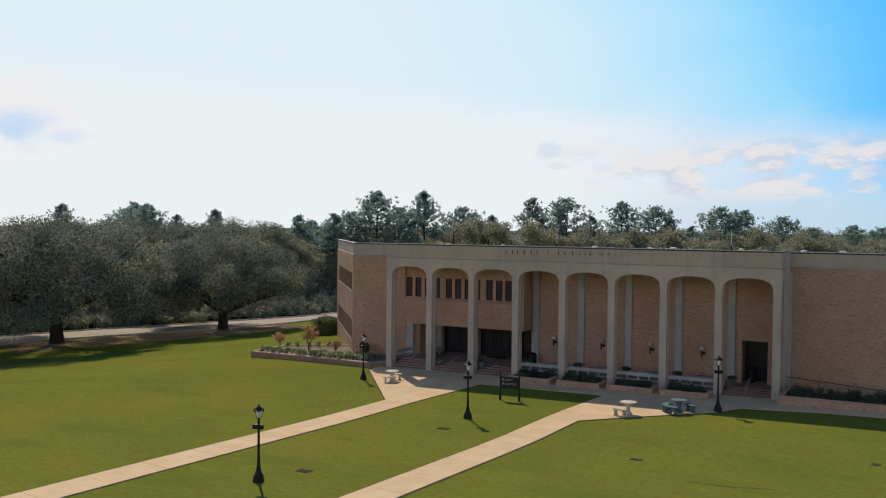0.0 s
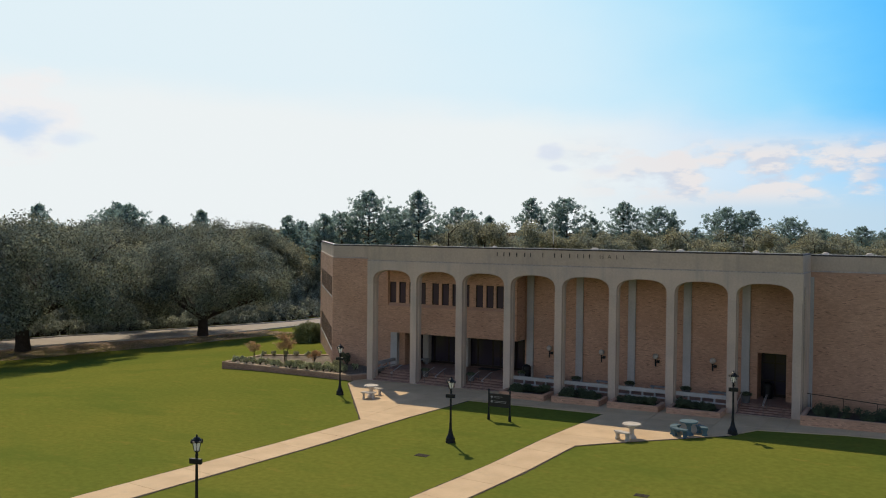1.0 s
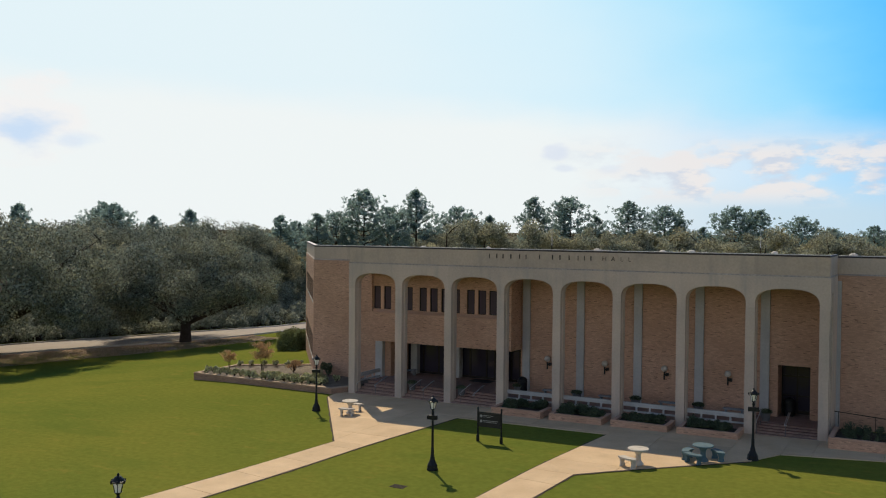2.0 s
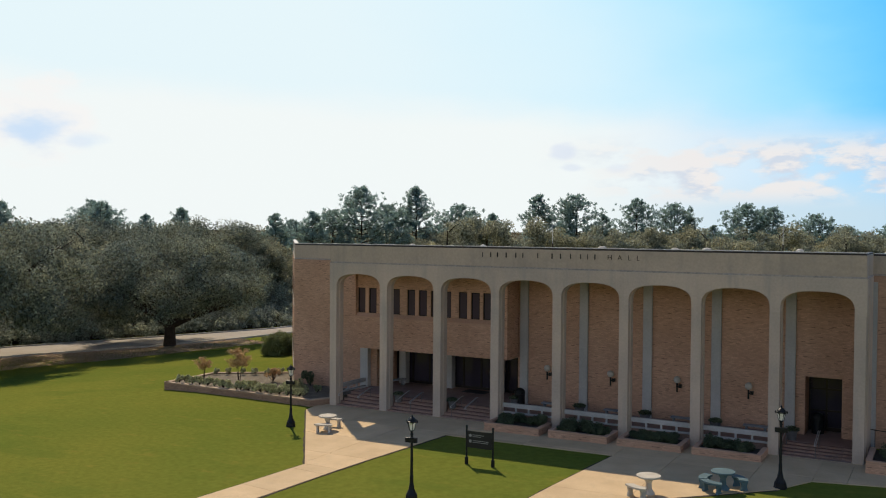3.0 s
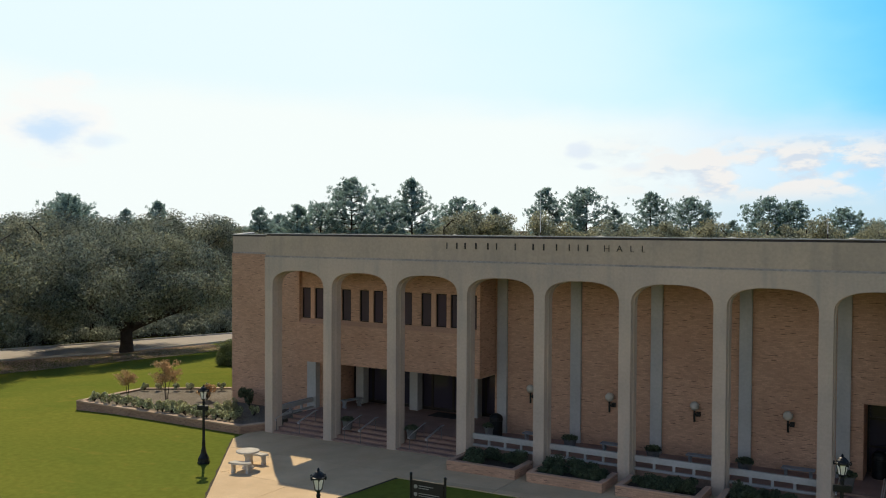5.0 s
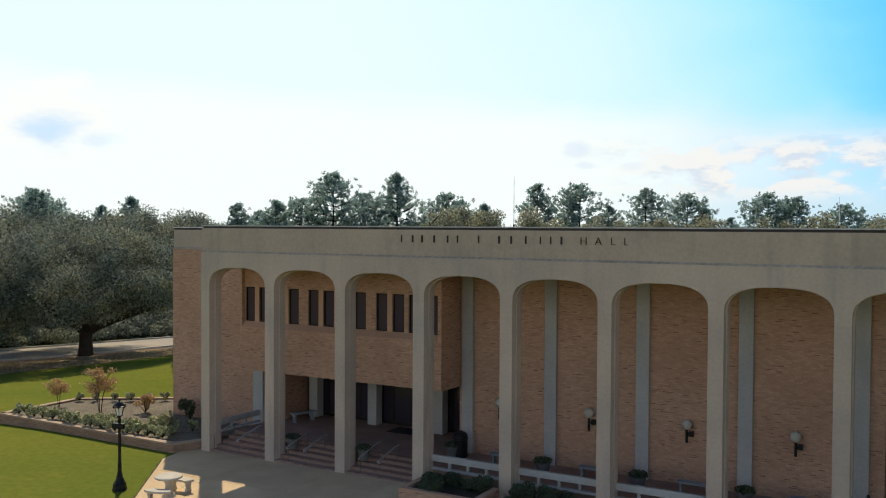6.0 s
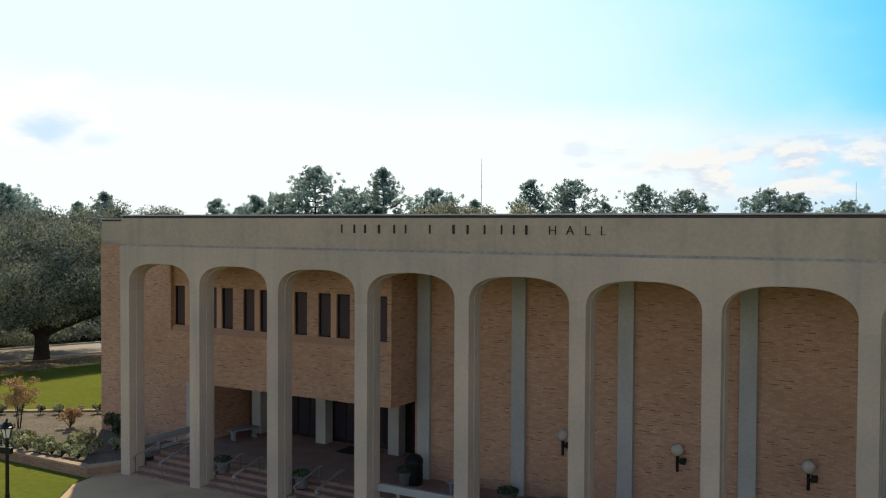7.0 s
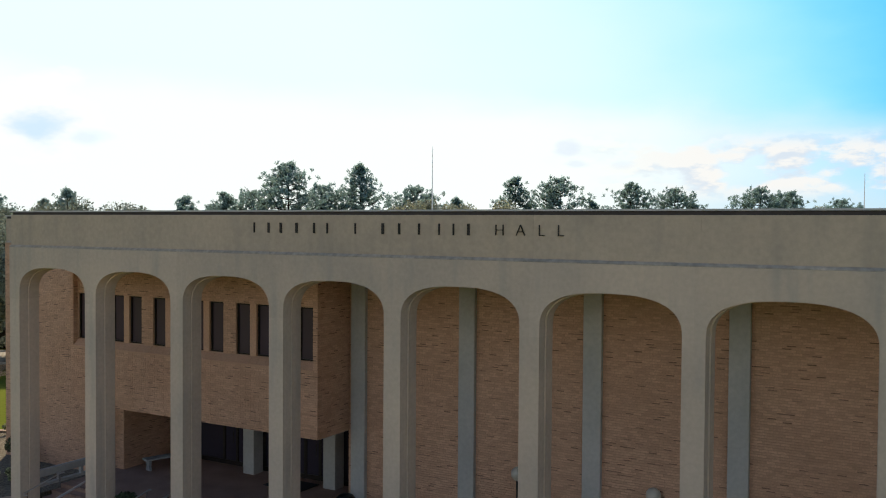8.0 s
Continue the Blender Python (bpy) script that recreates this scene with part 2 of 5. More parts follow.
LEAF_PINE = material("pine_needles", (0.275, 0.375, 0.34), (0.22, 0.32, 0.295), 0.4, 0.5, 3, 0.2, 0, 10, island=0.4, translucent=0.6, spec=0.25)
LEAF_SHRUB = material("shrub_leaves", (0.27, 0.28, 0.14), (0.34, 0.33, 0.19), 1.5, 0.6, 12, 0.25, 0, 10, island=0.4, translucent=0.4)
LEAF_GREY = material("grey_green_leaves", (0.56, 0.55, 0.33), (0.32, 0.345, 0.185), 2.5, 0.6, 12, 0.3, 0, 10, island=0.7, translucent=0.35)
LEAF_RED = material("reddish_leaves", (0.50, 0.30, 0.16), (0.44, 0.33, 0.16), 1.5, 0.6, 12, 0.25, 0, 10, island=0.55, translucent=0.45)
LEAF_DARK = material("dark_shrub_leaves", (0.10, 0.125, 0.068), (0.075, 0.098, 0.052), 1.5, 0.6, 12, 0.25, 0, 10, island=0.45, translucent=0.3)
LEAF_HEDGE = material("hedge_leaves", (0.235, 0.255, 0.110), (0.165, 0.195, 0.085), 1.2, 0.6, 10, 0.2, 0, 10, island=0.45, translucent=0.2, spec=0.1)
LEAF_UNDER = material("undergrowth_leaves", (0.38, 0.395, 0.29), (0.26, 0.30, 0.26), 0.3, 0.6, 3, 0.2, 0, 10, island=0.55, translucent=0.45, spec=0.1)
FALLEN = material("fallen_leaves", (0.52, 0.37, 0.25), (0.38, 0.27, 0.18), 1.5, 0.9, 12, 0.25, 0, 10, island=0.5)
# darker copy of the tan brick, shade on the bed's front put into its colour
SHADED_BED_BRICK = material("shaded_bed_brick", (0.33, 0.215, 0.15), (0.27, 0.172, 0.118), 0.8, 0.9, 25, 0.15, 0.25, 90, island=0.15)
BED_CAP = material("bed_cap", (0.43, 0.315, 0.225), (0.35, 0.25, 0.18), 0.8, 0.9, 25, 0.15, 0.2, 90, objrand=0.12)
TABLE = material("table_concrete", (0.54, 0.495, 0.42), (0.44, 0.405, 0.345), 3, 0.8, 40, 0.1, 0.1, 70)
LITTER = material("leaf_litter", (0.085, 0.060, 0.035), (0.055, 0.042, 0.026), 0.8, 0.95, 8, 0.3, 0.4, 12, spec=0.0)
POT = material("pot_grey", (0.17, 0.165, 0.16), (0.12, 0.12, 0.12), 3, 0.8, 40, 0.15, 0.1, 60)
# bench concrete darkened, the arcade's shade put into its colour
SHADED_BENCH = material("shaded_bench", (0.31, 0.32, 0.325), (0.24, 0.25, 0.26), 3, 0.8, 40, 0.12, 0.1, 60)
BLUE_GREY = material("blue_grey_concrete", (0.085, 0.150, 0.178), (0.065, 0.12, 0.148), 3, 0.8, 40, 0.1, 0.1, 70)
IRON = material("cast_iron", (0.065, 0.055, 0.04), None, 8, 0.9, 60, 0.3, 0.3, 50, spec=0.1)


def grass_material():
    """Mown turf: broad patches, mowing streaks, worn yellow spots and a fine blade grain."""
    m = material("lawn_grass", (0.166, 0.172, 0.031), (0.122, 0.150, 0.027), 0.075, 0.95, 3.5, 0.11, 0.5, 9, bump_dist=0.05, spec=0.0)
    nt = m.node_tree
    N, L = nt.nodes.new, nt.links.new
    b = next(n for n in nt.nodes if n.type == "BSDF_PRINCIPLED")
    src = b.inputs["Base Color"].links[0].from_socket
    geo = next(n for n in nt.nodes if n.type == "NEW_GEOMETRY")

    def spots(scale, stretch, turn, lo, hi, amount, tint, col):
        mp = N("ShaderNodeMapping")
        mp.inputs["Scale"].default_value = (1.0, stretch, 1.0)
        mp.inputs["Rotation"].default_value = (0, 0, radians(turn))
        L(geo.outputs["Position"], mp.inputs[0])
        n = N("ShaderNodeTexNoise")
        n.inputs["Scale"].default_value, n.inputs["Detail"].default_value, n.inputs["Roughness"].default_value = scale, 7.0, 0.62
        L(mp.outputs[0], n.inputs["Vector"])
        r = N("ShaderNodeMapRange")
        r.interpolation_type = "SMOOTHSTEP"
        r.inputs["From Min"].default_value, r.inputs["From Max"].default_value, r.inputs["To Max"].default_value = lo, hi, amount
        L(n.outputs["Fac"], r.inputs["Value"])
        x = N("ShaderNodeMix")
        x.data_type = "RGBA"
        x.inputs["B"].default_value = (*tint, 1)
        L(col, x.inputs["A"])
        L(r.outputs[0], x.inputs["Factor"])
        return x.outputs["Result"]

    col = spots(0.11, 2.2, -28, 0.50, 0.68, 0.5, (0.092, 0.134, 0.024), src)
    col = spots(0.55, 2.0, -20, 0.55, 0.74, 0.45, (0.235, 0.188, 0.040), col)
    col = spots(1.7, 1.6, 10, 0.56, 0.72, 0.30, (0.112, 0.126, 0.022), col)
    L(col, b.inputs["Base Color"])
    return m


GRASS = grass_material()

# ---- small mesh tools ----


def thing(name, loc=(0, 0, 0), rz=0.0, label="", category="", group="", kind=""):
    ob = new(name)
    ob.matrix_basis = pose(*loc, 0, 0, rz)
    return tagged(ob, label, category, group, kind)


def part(name, bm, mat, parent, label="", kind="", smooth=False):
    me = bpy.data.meshes.new(name)
    if isinstance(bm, tuple):
        me.from_pydata(bm[0], [], bm[1])
    else:
        bm.to_mesh(me)
        bm.free()
    if smooth:
        me.shade_smooth()
    me.materials.append(mat)
    ob = new(name, me)
    ob.parent = parent
    if label:
        ob["label"] = label
    if kind:
        ob["kind"] = kind
    return ob


def box(bm, x0, y0, z0, x1, y1, z1, bevel=0.0):
    vs = bmesh.ops.create_cube(bm, size=1.0, matrix=Matrix.LocRotScale(
        ((x0 + x1) / 2, (y0 + y1) / 2, (z0 + z1) / 2), None, (abs(x1 - x0), abs(y1 - y0), abs(z1 - z0))))["verts"]
    if bevel:
        es = list({e for v in vs for e in v.link_edges})
        bmesh.ops.bevel(bm, geom=es, offset=bevel, segments=2, affect="EDGES", profile=0.5)
    return bm


def wall_grid(us, zs, holes, y0, y1):
    """An upright slab in x and z, cut by the breaks us and zs, open where a cell's middle lies in a hole; one connected mesh."""
    bm = bmesh.new()
    vs = {}

    def v(i, j, k):
        key = (i, j, k)
        if key not in vs:
            vs[key] = bm.verts.new((us[i], (y0, y1)[k], zs[j]))
        return vs[key]

    def solid(i, j):
        if not (0 <= i < len(us) - 1 and 0 <= j < len(zs) - 1):
            return False
        x, z = (us[i] + us[i + 1]) / 2, (zs[j] + zs[j + 1]) / 2
        return not any(h[0] < x < h[1] and h[2] < z < h[3] for h in holes)

    for i in range(len(us) - 1):
        for j in range(len(zs) - 1):
            if not solid(i, j):
                continue
            bm.faces.new((v(i, j, 0), v(i + 1, j, 0), v(i + 1, j + 1, 0), v(i, j + 1, 0)))
            bm.faces.new((v(i, j, 1), v(i, j + 1, 1), v(i + 1, j + 1, 1), v(i + 1, j, 1)))
            if not solid(i - 1, j):
                bm.faces.new((v(i, j, 0), v(i, j + 1, 0), v(i, j + 1, 1), v(i, j, 1)))
            if not solid(i + 1, j):
                bm.faces.new((v(i + 1, j, 0), v(i + 1, j, 1), v(i + 1, j + 1, 1), v(i + 1, j + 1, 0)))
            if not solid(i, j - 1):
                bm.faces.new((v(i, j, 0), v(i, j, 1), v(i + 1, j, 1), v(i + 1, j, 0)))
            if not solid(i, j + 1):
                bm.faces.new((v(i, j + 1, 0), v(i + 1, j + 1, 0), v(i + 1, j + 1, 1), v(i, j + 1, 1)))
    return bm


def bbox(*a):
    return box(bmesh.new(), *a)


def tube(bm, p, q, r0, r1=None, n=8, caps=True):
    p, q = Vector(p), Vector(q)
    d = q - p
    r1 = r0 if r1 is None else r1
    m = Matrix.Translation((p + q) / 2) @ d.to_track_quat("Z", "Y").to_matrix().to_4x4()
    bmesh.ops.create_cone(bm, cap_ends=caps, segments=n, radius1=r0, radius2=r1, depth=d.length, matrix=m)
    return bm


def limb(bm, pts, r0, r1, n=7):
    """A bent, tapering limb through pts."""
    rings = []
    m = len(pts) - 1
    for k, p in enumerate(pts):
        d = (pts[min(k + 1, m)] - pts[max(k - 1, 0)]).normalized()
        a = d.cross(Vector((0.3, 0.2, 1.0)) if abs(d.z) < 0.9 else Vector((1, 0, 0))).normalized()
        c = d.cross(a)
        r = r0 + (r1 - r0) * k / m
        rings.append([bm.verts.new(p + (a * math.cos(2 * math.pi * q / n) + c * math.sin(2 * math.pi * q / n)) * r) for q in range(n)])
    for lo, hi in zip(rings, rings[1:]):
        for q in range(n):
            bm.faces.new((lo[q], lo[(q + 1) % n], hi[(q + 1) % n], hi[q]))
    bm.faces.new(rings[-1])


def lathe(bm, profile, n=16, at=(0, 0, 0)):
    rings = []
    for r, z in profile:
        rings.append([bm.verts.new((at[0] + r * math.cos(2 * math.pi * k / n), at[1] + r * math.sin(2 * math.pi * k / n), at[2] + z)) for k in range(n)])
    for a, b in zip(rings, rings[1:]):
        for k in range(n):
            bm.faces.new((a[k], a[(k + 1) % n], b[(k + 1) % n], b[k]))
    bm.faces.new(list(reversed(rings[0])))
    bm.faces.new(rings[-1])
    return bm


def extrude(bm, pts, vec):
    """A flat outline pulled out along vec."""
    a = [bm.verts.new(p) for p in pts]
    b = [bm.verts.new(Vector(p) + Vector(vec)) for p in pts]
    n = len(pts)
    bm.faces.new(a)
    bm.faces.new(list(reversed(b)))
    for k in range(n):
        bm.faces.new((a[k], b[k], b[(k + 1) % n], a[(k + 1) % n]))
    bmesh.ops.recalc_face_normals(bm, faces=bm.faces)
    return bm


def smooth01(t):
    t = min(1.0, max(0.0, t))
    return t * t * (3 - 2 * t)


def ground(x, y):
    """Height of the ground."""
    rise = 0.012 * min(max(x, 0.0), 45.0) * smooth01((y + 19) / 9)
    fall = -2.0 * smooth01((-8 - x) / 34)
    return rise + fall


def in_range(v, holes):
    out = [v]
    for h0, h1 in holes:
        nxt = []
        for a, b in out:
            if h1 <= a or h0 >= b:
                nxt.append((a, b))
            else:
                if h0 > a:
                    nxt.append((a, h0))
                if h1 < b:
                    nxt.append((h1, b))
        out = nxt
    return out


BL, BH, BJ = 0.205, 0.0667, 0.010


def bricks(name, parent, origin, udir, length, z0, z1, holes=(), seed=1, proud=0.007, taken=None, mat=None):
    """Courses of long thin bricks on an upright face, as one mesh; the darker, prouder ones as another."""
    rng = random.Random(seed)
    u = Vector((udir[0], udir[1], 0)).normalized()
    nrm = Vector((u.y, -u.x, 0))
    o = Vector((origin[0], origin[1], 0))
    sets = ([], []), ([], [])
    rows = int((z1 - z0) / BH)
    for r in range(rows):
        a, b = z0 + r * BH + BJ / 2, z0 + (r + 1) * BH - BJ / 2
        spans = in_range((0.0, length), [(h[0], h[1]) for h in holes if h[2] < (a + b) / 2 < h[3]])
        off = 0.1025 * (r % 2) + rng.choice((0.0, 0.0, 0.04))
        for s0, s1 in spans:
            k = math.floor((s0 - off) / BL)
            while True:
                p, q = off + k * BL + BJ / 2, off + (k + 1) * BL - BJ / 2
                k += 1
                if p >= s1:
                    break
                p, q = max(p, s0 + 0.004), min(q, s1 - 0.004)
                if q - p < 0.05:
                    continue
                if taken and taken[0] < (p + q) / 2 < taken[1] and taken[2] < (a + b) / 2 < taken[3]:
                    taken[4].append((o + u * (p + q) / 2, (a + b) / 2, q - p))
                    continue
                streak = rng.random() < 0.085
                cut = a + 0.026 if streak else a
                for dark, lo, hi in ((0, cut, b), (1, a, cut)):
                    if hi - lo < 0.01:
                        continue
                    out = proud + 0.003 * rng.random() - (0.005 if dark else 0.0)
                    vs, fs = sets[dark]
                    i = len(vs)
                    for d in (0.0, out):
                        for uu, zz in ((p, lo), (q, lo), (q, hi), (p, hi)):
                            w = o + u * uu + nrm * d
                            vs.append((w.x, w.y, zz))
                    fs += [(i + 4, i + 5, i + 6, i + 7), (i, i + 1, i + 5, i + 4), (i + 1, i + 2, i + 6, i + 5), (i + 2, i + 3, i + 7, i + 6), (i + 3, i, i + 4, i + 7)]
    part(name, sets[0], mat or BRICK, parent, "tan long-format bricks", "stuff")
    if sets[1][0]:
        part(name, sets[1], DARK_BRICK, parent, "dark lower edges of scattered bricks", "stuff")


# ---- ground, road and walks ----
def build_ground():
    fine = [-130 + 2.5 * k for k in range(97)]
    far = [150, 200, 300, 500, 900, 1800, 3500]
    xs = [-v for v in reversed(far)] + [v for v in fine if v > -140] + far
    ys = [-v for v in reversed(far)] + [v for v in fine] + far
    vs, fs = [], []
    for y in ys:
        for x in xs:
            vs.append((x, y, ground(x, y)))
    n = len(xs)
    for j in range(len(ys) - 1):
        for i in range(n - 1):
            fs.append((j * n + i, j * n + i + 1, (j + 1) * n + i + 1, (j + 1) * n + i))
    g = part("ground", (vs, fs), GRASS, None, smooth=True)
    tagged(g, "mown green lawn sloping gently down to a road", "lawn", kind="structure")


build_ground()


def clip_convex(poly, clip):
    """The part of poly inside the convex, counter-clockwise outline clip."""
    out = poly
    for a, b in zip(clip, clip[1:] + clip[:1]):
        inp, out = out, []
        if not inp:
            break
        side = lambda p: (b[0] - a[0]) * (p[1] - a[1]) - (b[1] - a[1]) * (p[0] - a[0])
        for p, q in zip(inp, inp[1:] + inp[:1]):
            sp, sq = side(p), side(q)
            if sp >= 0:
                out.append(p)
            if (sp >= 0) != (sq >= 0):
                t = sp / (sp - sq)
                out.append((p[0] + (q[0] - p[0]) * t, p[1] + (q[1] - p[1]) * t))
    return out


def slab_mesh(pts, top):
    cx, cy = sum(p[0] for p in pts) / len(pts), sum(p[1] for p in pts) / len(pts)
    g = 0.014
    sh = []
    for x, y in pts:
        d = math.hypot(x - cx, y - cy) or 1
        sh.append((x - (x - cx) / d * g, y - (y - cy) / d * g))
    n = len(sh)
    vs = [(x, y, ground(x, y) - 0.12) for x, y in sh] + [(x, y, ground(x, y) + top) for x, y in sh]
    fs = [tuple(range(n, 2 * n))] + [(k, (k + 1) % n, n + (k + 1) % n, n + k) for k in range(n)]
    return vs, fs


def pavement(name, label, outlines, cell, rz=0.0, top=0.035, edges=()):
    """Concrete slabs, cut to the outlines, with open joints; edges are the sides where the turf is cut back to bare
    soil, drawn with its shadow line as one dark strip.
    """
    pv = thing(name, label=label, category="pavement", kind="structure")
    c, s = math.cos(radians(rz)), math.sin(radians(rz))
    for outline in outlines:
        loc = [(x * c + y * s, -x * s + y * c) for x, y in outline]
        x0, x1 = min(p[0] for p in loc), max(p[0] for p in loc)
        y0, y1 = min(p[1] for p in loc), max(p[1] for p in loc)
        i = math.floor(x0 / cell[0])
        while i * cell[0] < x1:
            j = math.floor(y0 / cell[1])
            while j * cell[1] < y1:
                q = [(i * cell[0], j * cell[1]), ((i + 1) * cell[0], j * cell[1]), ((i + 1) * cell[0], (j + 1) * cell[1]), (i * cell[0], (j + 1) * cell[1])]
                r = clip_convex(q, loc)
                if len(r) > 2:
                    area = abs(sum(a[0] * b[1] - b[0] * a[1] for a, b in zip(r, r[1:] + r[:1]))) / 2
                    if area > 0.05:
                        part("slab", slab_mesh([(x * c - y * s, x * s + y * c) for x, y in r], top), WALK, pv)
                j += 1
            i += 1
    rng = random.Random(7)
    for p, q in edges:
        p, q = Vector(p), Vector(q)
        d = (q - p).normalized()
        out = Vector((d.y, -d.x))
        m = max(2, int((q - p).length / 0.45))
        vs, fs = [], []
        for k in range(m + 1):
            a = p.lerp(q, k / m)
            for o in (-0.03, rng.uniform(0.05, 0.13)):
                b = a + out * o
                vs.append((b.x, b.y, ground(b.x, b.y) + 0.014))
        fs = [(2 * k, 2 * k + 1, 2 * k + 3, 2 * k + 2) for k in range(m)]
        part("soil_shadow_edge", (vs, fs), SOIL, pv, "dark strip of bare soil and painted edge shadow where the turf is cut back", "stuff")
    return pv


pavement("pavement", "sunlit beige concrete paving along the arcade", [
    [(-0.8, 0.3), (-0.3, -1.9), (7.58, -12.0), (9.56, -12.0), (10.40, -3.78), (10.40, 0.3)],
    [(10.40, 0.3), (10.40, -3.78), (19.46, -3.78), (19.46, 0.3)],
    [(19.46, 0.3), (19.46, -3.78), (27.3, -3.6), (27.3, 0.3)],
    [(19.46, -3.78), (18.70, -12.05), (20.72, -12.05), (27.2, -6.0), (27.3, -3.6)],
    [(27.3, 0.3), (27.2, -6.0), (28.26, -4.0), (28.26, 0.3)],
    [(28.26, 0.3), (28.26, -4.0), (32.7, -3.08), (32.7, 0.3)],
    [(32.7, 0.3), (32.7, -3.08), (52, -2.2), (52, 0.3)]], (3.7, 3.3), edges=(((-0.3, -1.9), (7.58, -12.0)), ((9.56, -12.0), (10.40, -3.78)), ((20.72, -12.05), (27.2, -6.0)), ((19.46, -3.78), (18.70, -12.05))))
pavement("walkway", "beige concrete footpath crossing the lawn",
         [[(1.75, -70), (3.85, -70), (9.56, -12.0), (7.58, -12.0)]], (30, 3.0), -5.5, edges=(((7.58, -12.0), (1.75, -70)), ((3.85, -70), (9.56, -12.0))))
pavement("walkway", "beige concrete footpath crossing the lawn",
         [[(13.3, -70), (15.1, -70), (20.72, -12.05), (18.70, -12.05)]], (30, 3.0), -4.9, edges=(((18.70, -12.05), (13.3, -70)), ((15.1, -70), (20.72, -12.05))))


def build_road():
    near = [(-62, -40), (-55, -12), (-50.6, 1.0), (-46.3, 13.2), (-42.0, 22.0), (-38.2, 33.0), (-36.3, 41.0), (-34, 60), (-28, 90)]
    far_ = [(-69, -38), (-61.5, -10), (-57.0, 3.5), (-53.0, 15.8), (-49.2, 25.0), (-44.6, 36.5), (-41.6, 44.0), (-40, 61), (-35, 92)]
    vs, fs = [], []
    for (a, b), (c, d) in zip(near, far_):
        for k in range(5):
            x, y = a + (c - a) * k / 4, b + (d - b) * k / 4
            vs.append((x, y, ground(x, y) + 0.06 + 0.05 * math.sin(math.pi * k / 4)))
    for i in range(len(near) - 1):
        for k in range(4):
            fs.append((i * 5 + k, i * 5 + k + 1, (i + 1) * 5 + k + 1, (i + 1) * 5 + k))
    r = part("road", (vs, fs), ASPHALT, None)
    tagged(r, "pale worn asphalt road curving past the trees", "road", kind="structure")
    for edge, off in ((near, 1), (far_, -1)):
        bm = bmesh.new()
        for (a, b), (c, d) in zip(edge, edge[1:]):
            m = 4
            for k in range(m):
                p = (a + (c - a) * k / m, b + (d - b) * k / m)
                q = (a + (c - a) * (k + 1) / m, b + (d - b) * (k + 1) / m)
                w = Vector((q[1] - p[1], -(q[0] - p[0]), 0)).normalized() * 0.18 * off
                zp, zq = ground(*p) + 0.2, ground(*q) + 0.2
                extrude(bm, [(p[0], p[1], zp), (q[0], q[1], zq), (q[0] + w.x, q[1] + w.y, zq), (p[0] + w.x, p[1] + w.y, zp)], (0, 0, -0.3))
        k = part("kerb", bm, PALE_CONCRETE, None)
        tagged(k, "pale concrete kerb edging the road", "kerb", kind="structure")


build_road()

# ---- the building ----
BAY, CW, CD = 3.68, 0.55, 0.70
STEP, SLIM = 0.33, 0.032  # depth of the slimmer front layer of the arcade, and its set-in
SPRING, LEDGE, TOP = 7.32, 8.80, 9.99
REAR, BLOCK, FLOOR = 3.62, 2.05, 0.70
hall = thing("building", label="two-storey tan brick college building with a tall concrete arcade", category="building")


def arch_outline(k, inset):
    """Outline of one arched panel; the front layer's opening is wider by the inset."""
    x0, x1 = BAY * k + CW - inset, BAY * (k + 1) + inset
    w, h = (x1 - x0) / 2, 8.14 - SPRING + inset
    n = 28
    pts = [(x0, SPRING - 0.2)]
    for i in range(n + 1):
        a = math.pi * i / n
        c, s = math.cos(a), math.sin(a)
        pts.append((x0 + w - w * math.copysign(abs(c) ** 0.76, c), SPRING + h * abs(s) ** 0.76))
    left, right = (inset * 0.5 if k == 0 else BAY * k + CW / 2), (XR if k == 7 else BAY * (k + 1) + CW / 2)
    return pts + [(x1, SPRING - 0.2), (right, SPRING - 0.2), (right, LEDGE), (left, LEDGE), (left, SPRING - 0.2)]


def columns():
    for k in range(9):
        x = BAY * k
        g = ground(x, 0) - 0.2
        bm = bmesh.new()
        box(bm, x + SLIM, 0, g, x + CW - SLIM, STEP, SPRING - 0.2)
        box(bm, x, STEP, g, x + CW, CD, SPRING - 0.2)
        part("column", bm, CONCRETE, hall, "square stepped concrete arcade column")
    for k in range(8):
        bm = extrude(bmesh.new(), [(x, 0.0, z) for x, z in arch_outline(k, SLIM)], (0, STEP, 0))
        extrude(bm, [(x, STEP, z) for x, z in arch_outline(k, 0.0)], (0, CD - STEP, 0))
        part("arch", bm, CONCRETE, hall, "shallow curved concrete arch panel")


XR = BAY * 8 + CW
columns()


def side_arches():
    part("beam", bbox(0.0, CD, 8.14, 0.38, WING + 0.1, LEDGE), CONCRETE, hall, "concrete beam closing the arcade end")
    x = BAY * 8
    part("beam", bbox(x, CD, 8.0, x + CW, REAR - 0.02, LEDGE), CONCRETE, hall, "concrete beam closing the arcade end")
    part("end_panel", bbox(x + 0.08, 1.25, 0, x + CW, WING + 0.1, 7.997), CONCRETE, hall, "concrete panel closing the arcade end")
    part("joint", bbox(x + 0.1, CD + 0.003, 0, x + CW - 0.05, 1.247, 7.997), REVEAL, hall, "dark recessed joint beside the end column")


LW = Vector((-5.83, 3.82))
LDIR = Vector((-0.635, 0.7725)).normalized()
LFAR = LW + LDIR * 19
WING = 3.82
side_arches()


